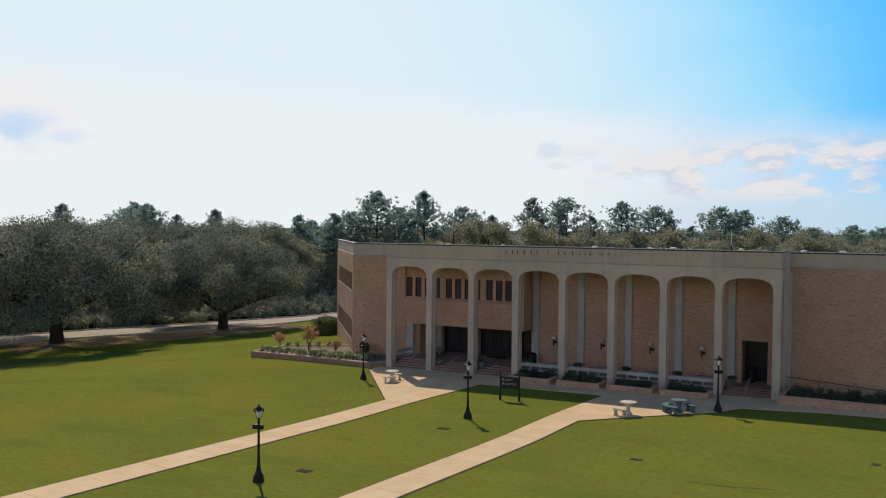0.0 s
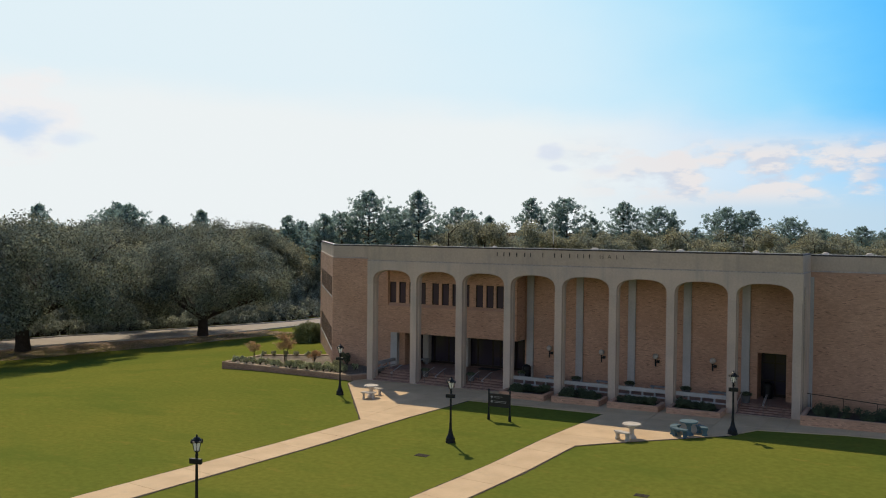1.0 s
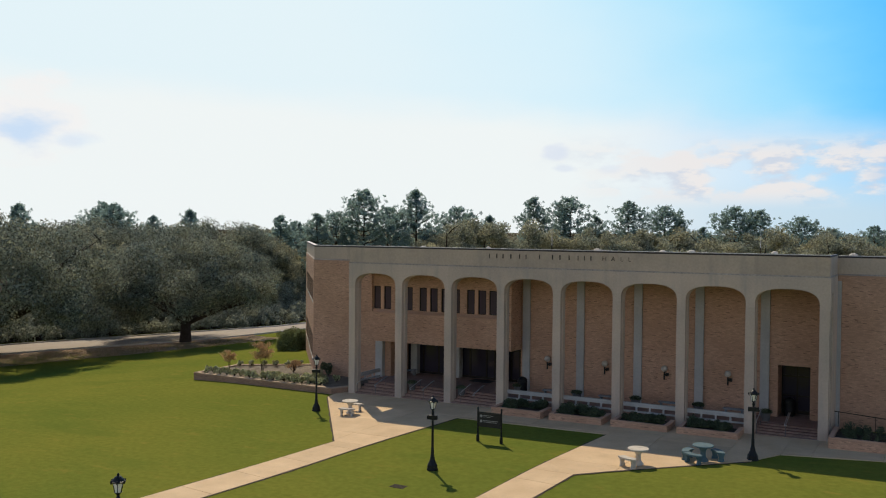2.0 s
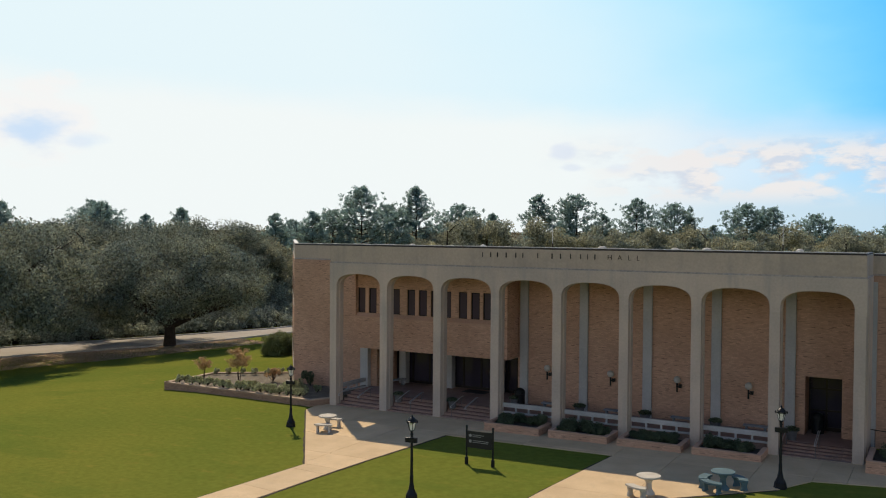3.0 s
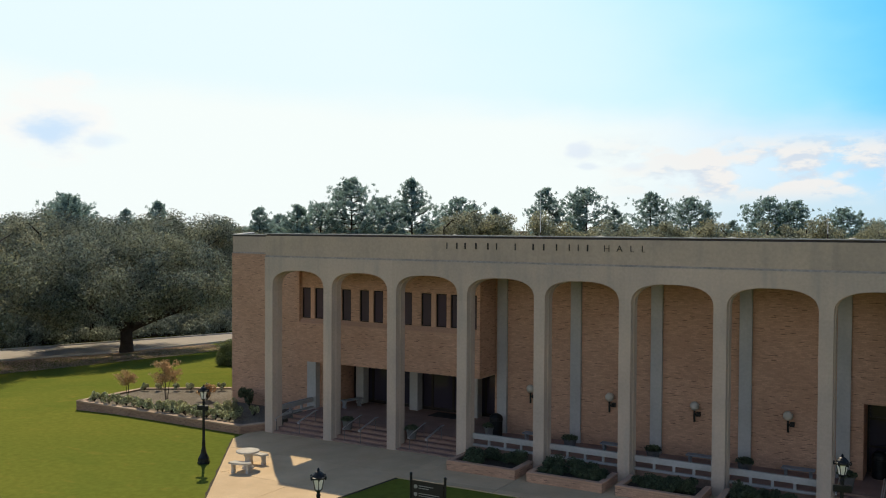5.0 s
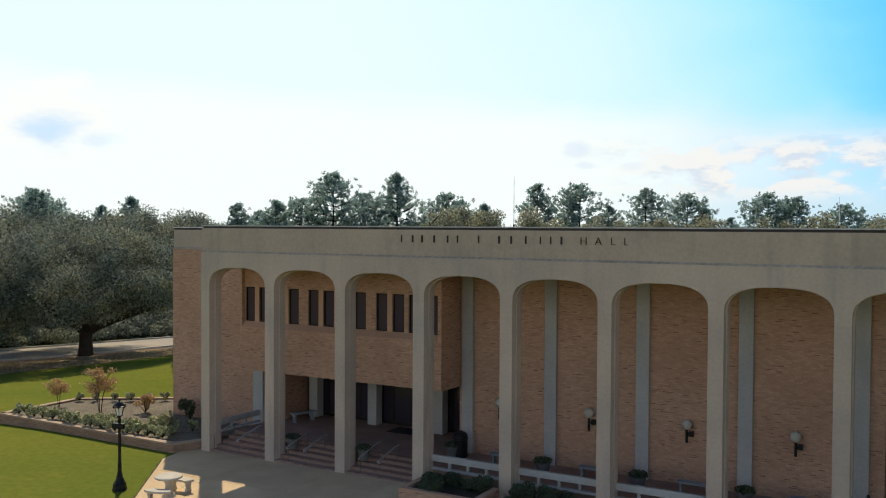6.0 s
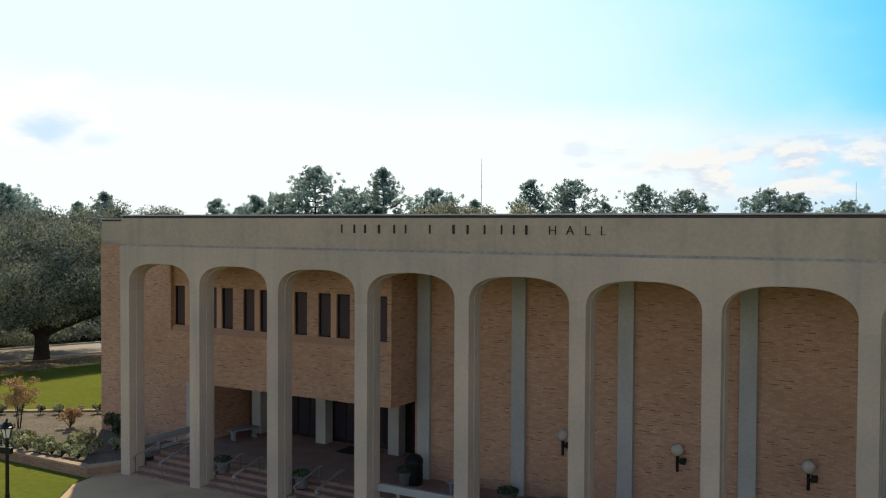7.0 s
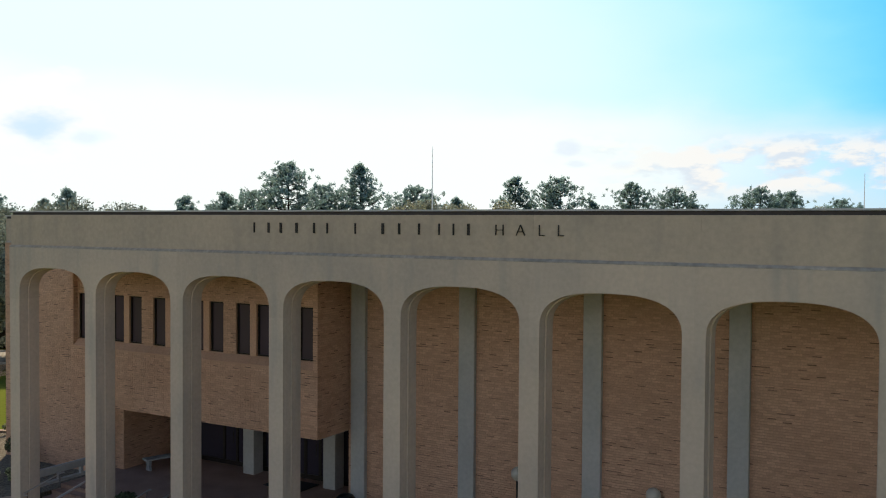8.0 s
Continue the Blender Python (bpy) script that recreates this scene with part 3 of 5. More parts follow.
def fascia_run(p, q, nrm, z0, z1, thick, proud, name, mat, label=""):
    p, q, nrm = Vector((*p, 0)), Vector((*q, 0)), Vector((*nrm, 0)).normalized()
    a, b = p + nrm * proud, q + nrm * proud
    c, d = q - nrm * thick, p - nrm * thick
    bm = extrude(bmesh.new(), [(v.x, v.y, z0) for v in (a, b, c, d)], (0, 0, z1 - z0))
    part(name, bm, mat, hall, label)


def sloped_ledge(p, q, nrm, z0, z1, deep):
    p, q, nrm = Vector((*p, 0)), Vector((*q, 0)), Vector((*nrm, 0)).normalized()
    bm = bmesh.new()
    prof = [p + Vector((0, 0, z0)), p - nrm * deep + Vector((0, 0, z0)), p - nrm * deep + Vector((0, 0, z1)), p + Vector((0, 0, z0 + 0.02))]
    extrude(bm, prof, q - p)
    part("ledge", bm, LEDGE_STONE, hall, "sloping concrete ledge below the fascia, coloured darker as a shadow line")


def roofline():
    ln = (-LDIR.y, LDIR.x)
    # start, end, outward normal, corner kinds: 1 outer corner on the leading face, 2 butting behind it, 0 inner or slanting corner
    runs = [((0, 0), (XR, 0), (0, -1), 1, 1), ((XR, 0), (XR, WING), (1, 0), 2, 0), ((XR, WING), (56, WING), (0, -1), 0, 0),
            ((0, WING), (0, 0), (-1, 0), 0, 2), (tuple(LW), (0, WING), (0, -1), 0, 0), (tuple(LFAR), tuple(LW), ln, 0, 0)]
    for n_run, (p, q, nr, ks, ke) in enumerate(runs):
        top = TOP if n_run in (0, 1, 3) else TOP - 0.10
        d = (Vector(q) - Vector(p)).normalized()

        def run(back, thick):
            cut = {0: -back - 0.01, 1: back, 2: thick + 0.003}
            a = cut[ks] if not (ks == 0 and tuple(p) in (tuple(LW), tuple(LFAR))) else 0.0
            b = cut[ke] if not (ke == 0 and tuple(q) == tuple(LW)) else 0.0
            return Vector(p) + d * a, Vector(q) - d * b

        pp, qq = run(0.05, 0.25)
        m = max(1, round((qq - pp).length / 3.66))
        for k in range(m):
            a, b = pp + (qq - pp) * (k / m) + d * (0.0012 if k else 0), pp + (qq - pp) * ((k + 1) / m) - d * (0.0012 if k < m - 1 else 0)
            fascia_run(a, b, nr, LEDGE + 0.082, top - 0.13, 0.25, -0.05, "fascia_panel", FASCIA, "plain cast concrete fascia panel")
        fascia_run(pp + d * 0.05, qq - d * 0.05, nr, LEDGE + 0.09, top - 0.14, 0.22, -0.08, "fascia_core", FASCIA)
        sloped_ledge(Vector(p) + d * (0.0 if ks != 2 else 0.053), Vector(q) - d * (0.0 if ke != 2 else 0.053), nr, LEDGE + 0.004, LEDGE + 0.080, 0.05)
        pp, qq = run(0.08, 0.25)
        fascia_run(pp, qq, nr, top - 0.127, top - 0.043, 0.25, -0.08, "flashing", REVEAL, "dark metal flashing under the coping")
        if n_run in (1, 3):
            continue
        pp, qq = run(0.015, 0.28)
        fascia_run(pp, qq, nr, top - 0.04, top, 0.28, -0.015, "coping", COPING, "pale metal roof coping")
    # roof deck
    outline = [(0.3, 0.3), (XR - 0.3, 0.3), (XR - 0.3, WING + 0.3), (55.8, WING + 0.3), (55.8, 28), (-12, 28), (LFAR.x + 0.4, LFAR.y), (LW.x + 0.2, LW.y + 0.35), (0.3, WING + 0.35)]
    part("roof", extrude(bmesh.new(), [(x, y, 8.95) for x, y in outline], (0, 0, 0.15)), ROOFING, hall, "flat pale membrane roof")
    part("ceiling", bbox(0.3, 0.62, 8.45, XR - 0.02, REAR - 0.02, 8.6), CONCRETE, hall, "arcade soffit")
    # lintel course filling behind the ledge over the arcade
    part("beam", bbox(0.16, 0.15, 8.62, XR - 0.16, 0.6, 9.5), CONCRETE, hall)


roofline()


def walls():
    zb = -0.4
    # rear wall of the arcade, with the recessed doorway in the last bay
    dl, dr, dt = 26.95, 28.66, 3.66
    bm = wall_grid([11.1, dl, dr, XR + 0.2], [zb, dt, 8.6], [(dl, dr, zb, dt)], REAR, REAR + 0.4)
    rear = part("wall", bm, MORTAR, hall, "tan brick back wall of the arcade")
    taken = (11.65, 14.15, 4.2, 5.05, [])
    bricks("brickwork", rear, (11.1, REAR), (1, 0), XR - 11.1, FLOOR, 8.5, [(dl - 11.1, dr - 11.1, 0, dt)], 3, taken=taken)
    # right wing
    right = part("wall", bbox(XR, WING, zb, 56, WING + 0.4, LEDGE), MORTAR, hall, "windowless tan brick wing wall")
    bricks("brickwork", right, (XR + 0.02, WING), (1, 0), 20.0, 0.2, LEDGE, (), 5)
    # left wing front
    left = part("wall", bbox(LW.x, WING, zb, 0.98, WING + 0.4, LEDGE), MORTAR, hall, "tan brick wing wall")
    bricks("brickwork", left, (LW.x, WING), (1, 0), 6.78, 0.0, LEDGE - 0.02, (), 7)
    # closing walls
    part("wall", bbox(55.6, WING + 0.4, zb, 56, 28, 8.94), MORTAR, hall)
    part("wall", bbox(-12, 28, zb, 56, 28.4, 9.0), MORTAR, hall)
    bm = extrude(bmesh.new(), [(LFAR.x, LFAR.y, zb - 1.6), (LFAR.x + 0.4, LFAR.y, zb - 1.6), (-11.6, 28.4, zb - 1.6), (-12, 28.4, zb - 1.6)], (0, 0, 10.94))
    part("wall", bm, MORTAR, hall)
    return taken, rear


TAKEN, REAR_WALL = walls()


def window(parent, x0, x1, y, z0, z1, d=0.09):
    """A narrow fixed window: bronze frame and dark pane."""
    w = thing("window")
    w.parent = parent
    f = 0.045
    bm = wall_grid([x0, x0 + f, x1 - f, x1], [z0, z0 + f, z1 - f, z1], [(x0 + f, x1 - f, z0 + f, z1 - f)], y - 0.03, y + d)
    part("frame", bm, FRAME, w)
    part("pane", bbox(x0 + f, y + 0.02, z0 + f, x1 - f, y + 0.035, z1 - f), GLASS, w)
    return w


def block():
    """The upper brick block with its band of narrow windows, over the open porch."""
    L0, R0 = 0.40, 11.12
    soff, sill, wz0, wz1 = 3.40, 5.36, 5.62, 7.19
    rl, rr = 0.53, 10.95
    wy = BLOCK + 0.18
    starts = (0.58, 2.30, 4.24, 5.92, 7.84, 9.46)
    wins = []
    for s in starts:
        wins += [(s, s + 0.57), (s + 0.83, s + 1.40)]
    bm = wall_grid([L0, rl, rr, R0], [soff, sill, 8.6], [(rl, rr, sill, 8.6)], BLOCK, BLOCK + 0.17)
    front = part("wall", bm, MORTAR, hall, "tan brick upper block carried over the porch")
    bricks("brickwork", front, (L0, BLOCK), (1, 0), R0 - L0, soff, 8.55,
           [(rl - L0, rr - L0, sill - 0.02, 9)], 11)
    part("wall", bbox(L0 + 0.003, BLOCK + 0.173, soff, L0 + 0.12, WING + 0.1, 8.6), MORTAR, hall, "brick end of the upper block")
    # back of the window recess
    xs = [rl - 0.1] + [v for w in wins for v in w] + [rr + 0.1]
    bm = wall_grid(xs, [soff + 0.3, wz0, wz1, 8.6], [(a, b, wz0, wz1) for a, b in wins], wy, wy + 0.25)
    back = part("wall", bm, MORTAR, hall, "recessed tan brick window band")
    bricks("brickwork", back, (rl, wy), (1, 0), rr - rl, wz0, 8.55, [(a - rl, b - rl, wz0 - 1, wz1) for a, b in wins], 13)
    for a, b in wins:
        window(hall, a + 0.004, b - 0.004, wy + 0.08, wz0 + 0.003, wz1 - 0.003)
    # pale stiles between the two windows of a pair
    for s in starts:
        part("mullion", bbox(s + 0.575, wy - 0.02, wz0, s + 0.825, wy + 0.03, wz1), BRICK, hall)
    # sloping brick sill
    n = 34
    for i in range(n):
        a, b = rl + (rr - rl) * i / n, rl + (rr - rl) * (i + 1) / n
        bm = extrude(bmesh.new(), [(a + 0.004, BLOCK - 0.012, sill - 0.03), (a + 0.004, wy + 0.02, sill - 0.03), (a + 0.004, wy + 0.02, wz0 - 0.01), (a + 0.004, BLOCK - 0.012, sill + 0.03)], (b - a - 0.008, 0, 0))
        part("sill_brick", bm, BRICK, hall)
    # right flank and soffit
    flank = part("wall", bbox(R0 - 0.28, BLOCK + 0.28, soff, R0, REAR + 0.4, 8.6), MORTAR, hall, "brick flank of the upper block")
    bricks("brickwork", flank, (R0, BLOCK), (0, 1), REAR - BLOCK, soff, 8.55, (), 17)
    part("soffit", bbox(L0 + 0.13, BLOCK + 0.176, soff - 0.02, R0 - 0.02, 9.2, soff + 0.1), CONCRETE, hall, "porch soffit")
    # jamb faces of the recess
    bricks("brickwork", back, (rl, BLOCK), (0, 1), 0.18, sill + 0.1, 8.55, (), 19)


block()


def pilasters():
    for k in range(3, 9):
        x = BAY * k + 0.24
        part("pilaster", bbox(x, REAR - 0.16, FLOOR - 0.3, x + 0.5, REAR - 0.012, 8.5, 0.015), SKYLIT_CONCRETE, hall, "flat concrete pilaster on the brick wall, coloured bluish for sky fill")


pilasters()


def porch():
    # floor and steps
    e = BAY * 7 + CW
    bm = extrude(bmesh.new(), [(CW + 0.002, 1.86, 0), (11.04, 1.86, 0), (11.04, CD + 0.01, 0), (e, CD + 0.01, 0), (e, 1.86, 0), (XR, 1.86, 0), (XR, REAR - 0.01, 0), (28.65, REAR - 0.01, 0),
                                  (28.65, REAR + 1.6, 0), (26.96, REAR + 1.6, 0), (26.96, REAR - 0.01, 0), (11.1, REAR - 0.01, 0), (11.08, 6.4, 0), (CW + 0.002, 6.4, 0)], (0, 0, FLOOR))
    part("porch_floor", bm, PORCH_TILE, hall, "reddish paved porch floor")
    for k in (0, 1, 2, 7):
        x0, x1 = BAY * k + CW, BAY * (k + 1)
        g = ground(x0, 0)
        n = 5
        for i in range(n):
            z = g + (FLOOR - g) * (i + 1) / n - 0.004
            y0 = 0.06 + 0.36 * i
            y1 = 1.859 if i == n - 1 else y0 + 0.359
            bm = bbox(x0 + 0.003, y0, g - 0.2, x1 - 0.003, y1, z, 0.012)
            st = part("step", bm, PORCH_TILE, hall, "worn reddish brick-paved step")
            # brick edge of the tread, laid on end
            m = round((x1 - x0) / 0.21)
            w = (x1 - x0 - 0.02) / m
            bm = bmesh.new()
            for q in range(m):
                box(bm, x0 + 0.01 + w * q + 0.006, y0 - 0.012, z - 0.062, x0 + 0.01 + w * (q + 1) - 0.006, y0 + 0.1, z + 0.005)
            part("nosing", bm, STEP_BRICK, st, "row of brick edging along the tread", "stuff")
    # inner walls of the porch
    bm = bmesh.new()
    box(bm, 0.6, WING + 0.403, -0.1, 0.95, 9.4, 3.38)
    inner = part("wall", bm, MORTAR, hall, "shaded brick porch wall")
    bricks("brickwork", inner, (0.98, WING + 0.02), (0, 1), 2.3, FLOOR, 3.37, (), 23)
    part("wall", bbox(11.1, REAR + 0.42, -0.1, 11.4, 9.4, 8.6), MORTAR, hall)
    part("pilaster", bbox(-0.1, WING - 0.36, 0, 0.5, WING - 0.012, 3.40, 0.015), SKYLIT_CONCRETE, hall, "concrete pilaster on the wing wall beside the porch")
    for x in (1.52, 5.0, 8.57):
        part("porch_column", bbox(x, 5.66, FLOOR, x + 0.5, 6.16, 3.38, 0.015), SKYLIT_CONCRETE, hall, "square concrete post under the block")
    # glazed entrance wall
    y = 6.3
    xs = [0.95 + 1.27 * i for i in range(9)]
    for i in range(8):
        a, b = xs[i], xs[i + 1]
        door = i in (2, 3, 5, 6)
        w = thing("door" if door else "window")
        w.parent = hall
        f = 0.06
        m = (a + b) / 2
        lights = [(a + f, b - f, 2.86, 3.3)] + ([(a + f, m - 0.05, FLOOR + 0.16, 2.78), (m + 0.05, b - f, FLOOR + 0.16, 2.78)] if door else [(a + f, b - f, FLOOR + 0.16, 2.78)])
        bm = wall_grid([a, a + f, m - 0.05, m + 0.05, b - f, b - 0.002], [FLOOR, FLOOR + 0.16, 2.78, 2.86, 3.3, 3.38], lights, y, y + 0.1)
        part("frame", bm, FRAME, w)
        part("pane", bbox(a + f, y + 0.04, FLOOR + 0.16, b - f, y + 0.055, 3.3), DOOR_GLASS, w)
        if door:
            for s in (-0.11, 0.11):
                part("handle", tube(bmesh.new(), ((a + b) / 2 + s, y - 0.06, 1.55), ((a + b) / 2 + s, y - 0.06, 2.0), 0.014), FRAME, w, "bronze pull handle")
    part("wall", bbox(0.6, 6.5, -0.1, 11.4, 6.8, 8.6), MORTAR, hall)
    # doorway in the last bay
    dl, dr, dt = 26.95, 28.66, 3.66
    bm = wall_grid([dl - 0.3, dl, dr, dr + 0.3], [0.0, dt, dt + 0.3], [(dl, dr, 0, dt)], REAR + 0.41, REAR + 1.6)
    jamb = part("wall", bm, MORTAR, hall, "brick jambs of a recessed doorway")
    bricks("brickwork", jamb, (dl, REAR), (0, 1), 1.4, FLOOR, dt, (), 29)
    w = thing("door")
    w.parent = hall
    y = REAR + 1.45
    m = (dl + dr) / 2
    lights = [(a, b, c, d) for a, b in ((dl + 0.09, m - 0.05), (m + 0.05, dr - 0.1)) for c, d in ((FLOOR + 0.2, 1.7), (1.78, 2.8), (2.9, dt - 0.1))]
    bm = wall_grid([dl + 0.012, dl + 0.09, m - 0.05, m + 0.05, dr - 0.1, dr - 0.012], [FLOOR, FLOOR + 0.2, 1.7, 1.78, 2.8, 2.9, dt - 0.1, dt - 0.003], lights, y, y + 0.1)
    part("frame", bm, FRAME, w)
    part("pane", bbox(dl + 0.09, y + 0.04, FLOOR, dr - 0.1, y + 0.055, dt - 0.1), DOOR_GLASS, w)


porch()


def oblique_wall():
    """The slanting left flank with two bands of narrow windows."""
    ang = math.degrees(math.atan2(-LDIR.y, -LDIR.x))
    fl = thing("flank")
    fl.parent = hall
    fl.matrix_basis = pose(LFAR.x, LFAR.y, 0, 0, 0, ang)
    Ln = 19.0
    bands = ((1.3, 3.1), (5.6, 7.2))
    wins = [(2.2 + 1.15 * i, 2.2 + 1.15 * i + 0.95) for i in range(14)]
    xs = [0] + [v for w in wins for v in w] + [Ln]
    holes = [(a, b, z0, z1) for z0, z1 in bands for a, b in wins]
    part("wall", wall_grid(xs, [-2.4, 1.3, 3.1, 5.6, 7.2, LEDGE], holes, 0, 0.4), MORTAR, fl)
    for a, b, z0, z1 in holes:
        part("pane", bbox(a + 0.07, 0.24, z0 + 0.05, b - 0.07, 0.26, z1 - 0.05), GLASS, fl)
        bm = bmesh.new()
        for x in (a + 0.001, b - 0.071):
            box(bm, x, -0.006, z0 + 0.001, x + 0.07, 0.30, z1 - 0.001)
        box(bm, a + 0.072, 0.2, z1 - 0.05, b - 0.072, 0.30, z1 - 0.001)
        part("window_frame", bm, SUNLIT_BRONZE, fl, "bronze window frame, its sunlit tone put into the colour")
        part("sill", bbox(a + 0.075, -0.03, z0 - 0.07, b - 0.075, 0.235, z0 + 0.03), PALE_CONCRETE, fl, "pale concrete sill")
    bricks("brickwork", fl, (0, 0), (1, 0), Ln, -1.8, LEDGE, [(a, b, z0 - (0.07), z1) for a, b, z0, z1 in holes], 31)


oblique_wall()

# raised lettering on the fascia: bars for the name, letters for the last word
def lettering():
    sign = thing("wall_lettering", (0, 0.02, 0), label="dark bronze raised letters spaced along the concrete fascia", category="lettering")
    z, h = 9.386, 0.27
    slots = (10.52, 11.02, 11.44, 11.97, 12.55, 12.97, 13.85, 14.68, 15.16, 15.73, 16.29, 16.68, 17.08)
    wide = (0.05, 0.08, 0.09, 0.09, 0.08, 0.06, 0.05, 0.09, 0.08, 0.07, 0.05, 0.045, 0.08)
    for x, w in zip(slots, wide):
        part("letter_bar", bbox(x - w * 0.36, 0.0, z, x + w * 0.36, 0.05, z + h), LETTER, sign)
    for ch, x in zip("HALL", (17.89, 18.42, 18.93, 19.39)):
        cu = bpy.data.curves.new("letter", "FONT")
        cu.body, cu.size, cu.extrude, cu.align_x, cu.offset = ch, 0.385, 0.02, "CENTER", -0.008
        tmp = new("tmp", cu)
        me = bpy.data.meshes.new_from_object(tmp.evaluated_get(bpy.context.evaluated_depsgraph_get()))
        bpy.data.objects.remove(tmp)
        me.materials.clear()
        me.materials.append(LETTER)
        ob = new("letter", me)
        ob.parent = sign
        ob.matrix_basis = pose(x, 0.02, z, 90, 0, 0)


lettering()


# ---- planters, railings and things at the arcade ----
def leaf_cloud(n, blobs, size, seed, shell=0.55, flat=0.0):
    """n small leaf faces spread over the outer part of the blobs (centre, radius x, y, z)."""
    rng = np.random.RandomState(seed)
    w = np.array([b[1] * b[2] + b[2] * b[3] + b[1] * b[3] for b in blobs])
    idx = rng.choice(len(blobs), n, p=w / w.sum())
    B = np.array([(*b[0], b[1], b[2], b[3]) for b in blobs])[idx]
    d = rng.normal(size=(n, 3))
    d /= np.linalg.norm(d, axis=1)[:, None]
    r = shell + (1 - shell) * rng.rand(n) ** 0.5
    r = np.where(rng.rand(n) < 0.04, r * 1.10, r)
    c = B[:, :3] + d * B[:, 3:] * r[:, None]
    nr = d * 0.6 + rng.normal(size=(n, 3)) * 0.7
    nr[:, 2] += flat
    nr /= np.linalg.norm(nr, axis=1)[:, None]
    a = np.cross(nr, rng.normal(size=(n, 3)))
    a /= np.linalg.norm(a, axis=1)[:, None]
    b = np.cross(nr, a)
    s = size * (0.55 + 0.9 * rng.rand(n))[:, None]
    p = np.stack([c - a * s, c - b * s * 0.55 + nr * s * 0.15, c + a * s, c + b * s * 0.55 + nr * s * 0.15], 1).reshape(-1, 3)
    f = np.arange(4 * n).reshape(-1, 4)
    return [tuple(v) for v in p.tolist()], [tuple(v) for v in f.tolist()]


def brick_planter(name, x0, x1, y0, y1, z0, z1, label, seed, count, leaf=LEAF_DARK, back=True):
    pl = thing(name, (x0, y0, z0), label=label, category="planter", group="brick planters")
    w, d, h, t = x1 - x0, y1 - y0, z1 - z0, 0.22
    bm = extrude(bmesh.new(), [(0, 0, -0.2), (w, 0, -0.2), (w, d, -0.2), (w - t, d, -0.2), (w - t, t, -0.2), (t, t, -0.2), (t, d, -0.2), (0, d, -0.2)], (0, 0, h + 0.14))
    body = part("body", bm, MORTAR, pl)
    bricks("brickwork", body, (0, 0), (1, 0), w, 0.0, h - 0.06, (), seed)
    bricks("brickwork", body, (w, 0), (0, 1), d, 0.0, h - 0.06, (), seed + 1)
    bricks("brickwork", body, (0, d), (0, -1), d, 0.0, h - 0.06, (), seed + 2)
    n = max(3, int(w / 0.32))
    for i in range(n):
        a, b = w * i / n, w * (i + 1) / n
        part("cap_brick", bbox(a + 0.004, -0.02, h - 0.055, b - 0.004, t, h, 0.008), BRICK, pl)
    for xx in (0, w - t):
        m = max(3, int((d - t) / 0.32))
        for i in range(m):
            a, b = t + (d - t) * i / m, t + (d - t) * (i + 1) / m
            part("cap_brick", bbox(xx - (0.02 if xx == 0 else 0), a + 0.004, h - 0.055, xx + t + (0.02 if xx else 0), b - 0.004, h, 0.008), BRICK, pl)
    part("soil", bbox(t, t, -0.1, w - t, d, h - 0.12), SOIL, pl)
    rng = random.Random(seed)
    blobs = []
    for i in range(int(w * 9)):
        r = rng.uniform(0.10, 0.22)
        blobs.append(((rng.uniform(t + 0.12, w - t - 0.12), rng.uniform(t + 0.1, d - 0.1), h - 0.08 + rng.uniform(0, 0.30)), r * 1.5, r * 1.5, r * rng.uniform(1.0, 1.7)))
    part("shrubs", leaf_cloud(count, blobs, 0.038, seed, 0.0), leaf, pl, "low dark green shrubs", "stuff")
    return pl


for k in (3, 4, 5, 6):
    g = ground(BAY * k, -1)
    brick_planter("planter", BAY * k + 0.58, BAY * (k + 1) + 0.05, -1.78, -0.02, g, 0.53 + g * 0.5, "tan brick planter box with low dark shrubs", 40 + 3 * k, 14000)
brick_planter("planter", XR + 0.15, 50.0, -1.5, 1.4, ground(32, 0), 0.95, "long tan brick planter with a dark clipped shrub row", 71, 40000)


def railing(x0, x1, y, z, label, axis="x"):
    rl = thing("railing", (x0, y, 0) if axis == "x" else (y, x0, 0), 0 if axis == "x" else 90, label=label, category="railing", group="concrete railings")
    w = x1 - x0
    part("rail", bbox(0, 0, z - 0.24, w, 0.16, z, 0.012), SKYLIT_CONCRETE, rl)
    part("rail", bbox(0, 0, FLOOR + 0.002, w, 0.16, FLOOR + 0.1, 0.01), SKYLIT_CONCRETE, rl)
    n = max(2, round(w / 0.78))
    for i in range(1, n):
        x = w * i / n
        part("post", bbox(x - 0.05, 0.03, FLOOR + 0.1, x + 0.05, 0.13, z - 0.24, 0.006), SKYLIT_CONCRETE, rl)
    return rl


for k in (3, 4, 5, 6):
    railing(BAY * k + CW, BAY * (k + 1), CD - 0.16, 1.27, "pale concrete railing between arcade columns")
railing(CD, WING - 0.4, 0.38, 1.27, "short pale concrete railing at the arcade end", "y")


def handrail(x, g, double):
    h = thing("handrail", (x, 0, g), label="slim steel handrail rising beside the steps", category="handrail", group="step handrails")
    for dx in (-0.035, 0.035) if double else (0,):
        bm = bmesh.new()
        limb(bm, [Vector(v) for v in ((dx, 0.14, 0.655), (dx, 0.03, 0.685), (dx, 0.02, 0.73), (dx, 0.08, 0.755), (dx, 1.38, 1.085), (dx, 1.55, 1.09))], 0.022, 0.022, 8)
        part("rail", bm, STEEL, h)
    for ya, za in ((0.14, 0.72), (1.38, 1.07)):
        part("post", tube(bmesh.new(), (0, ya, 0.0), (0, ya, za), 0.015, n=8), RAIL_POST, h)
    return h


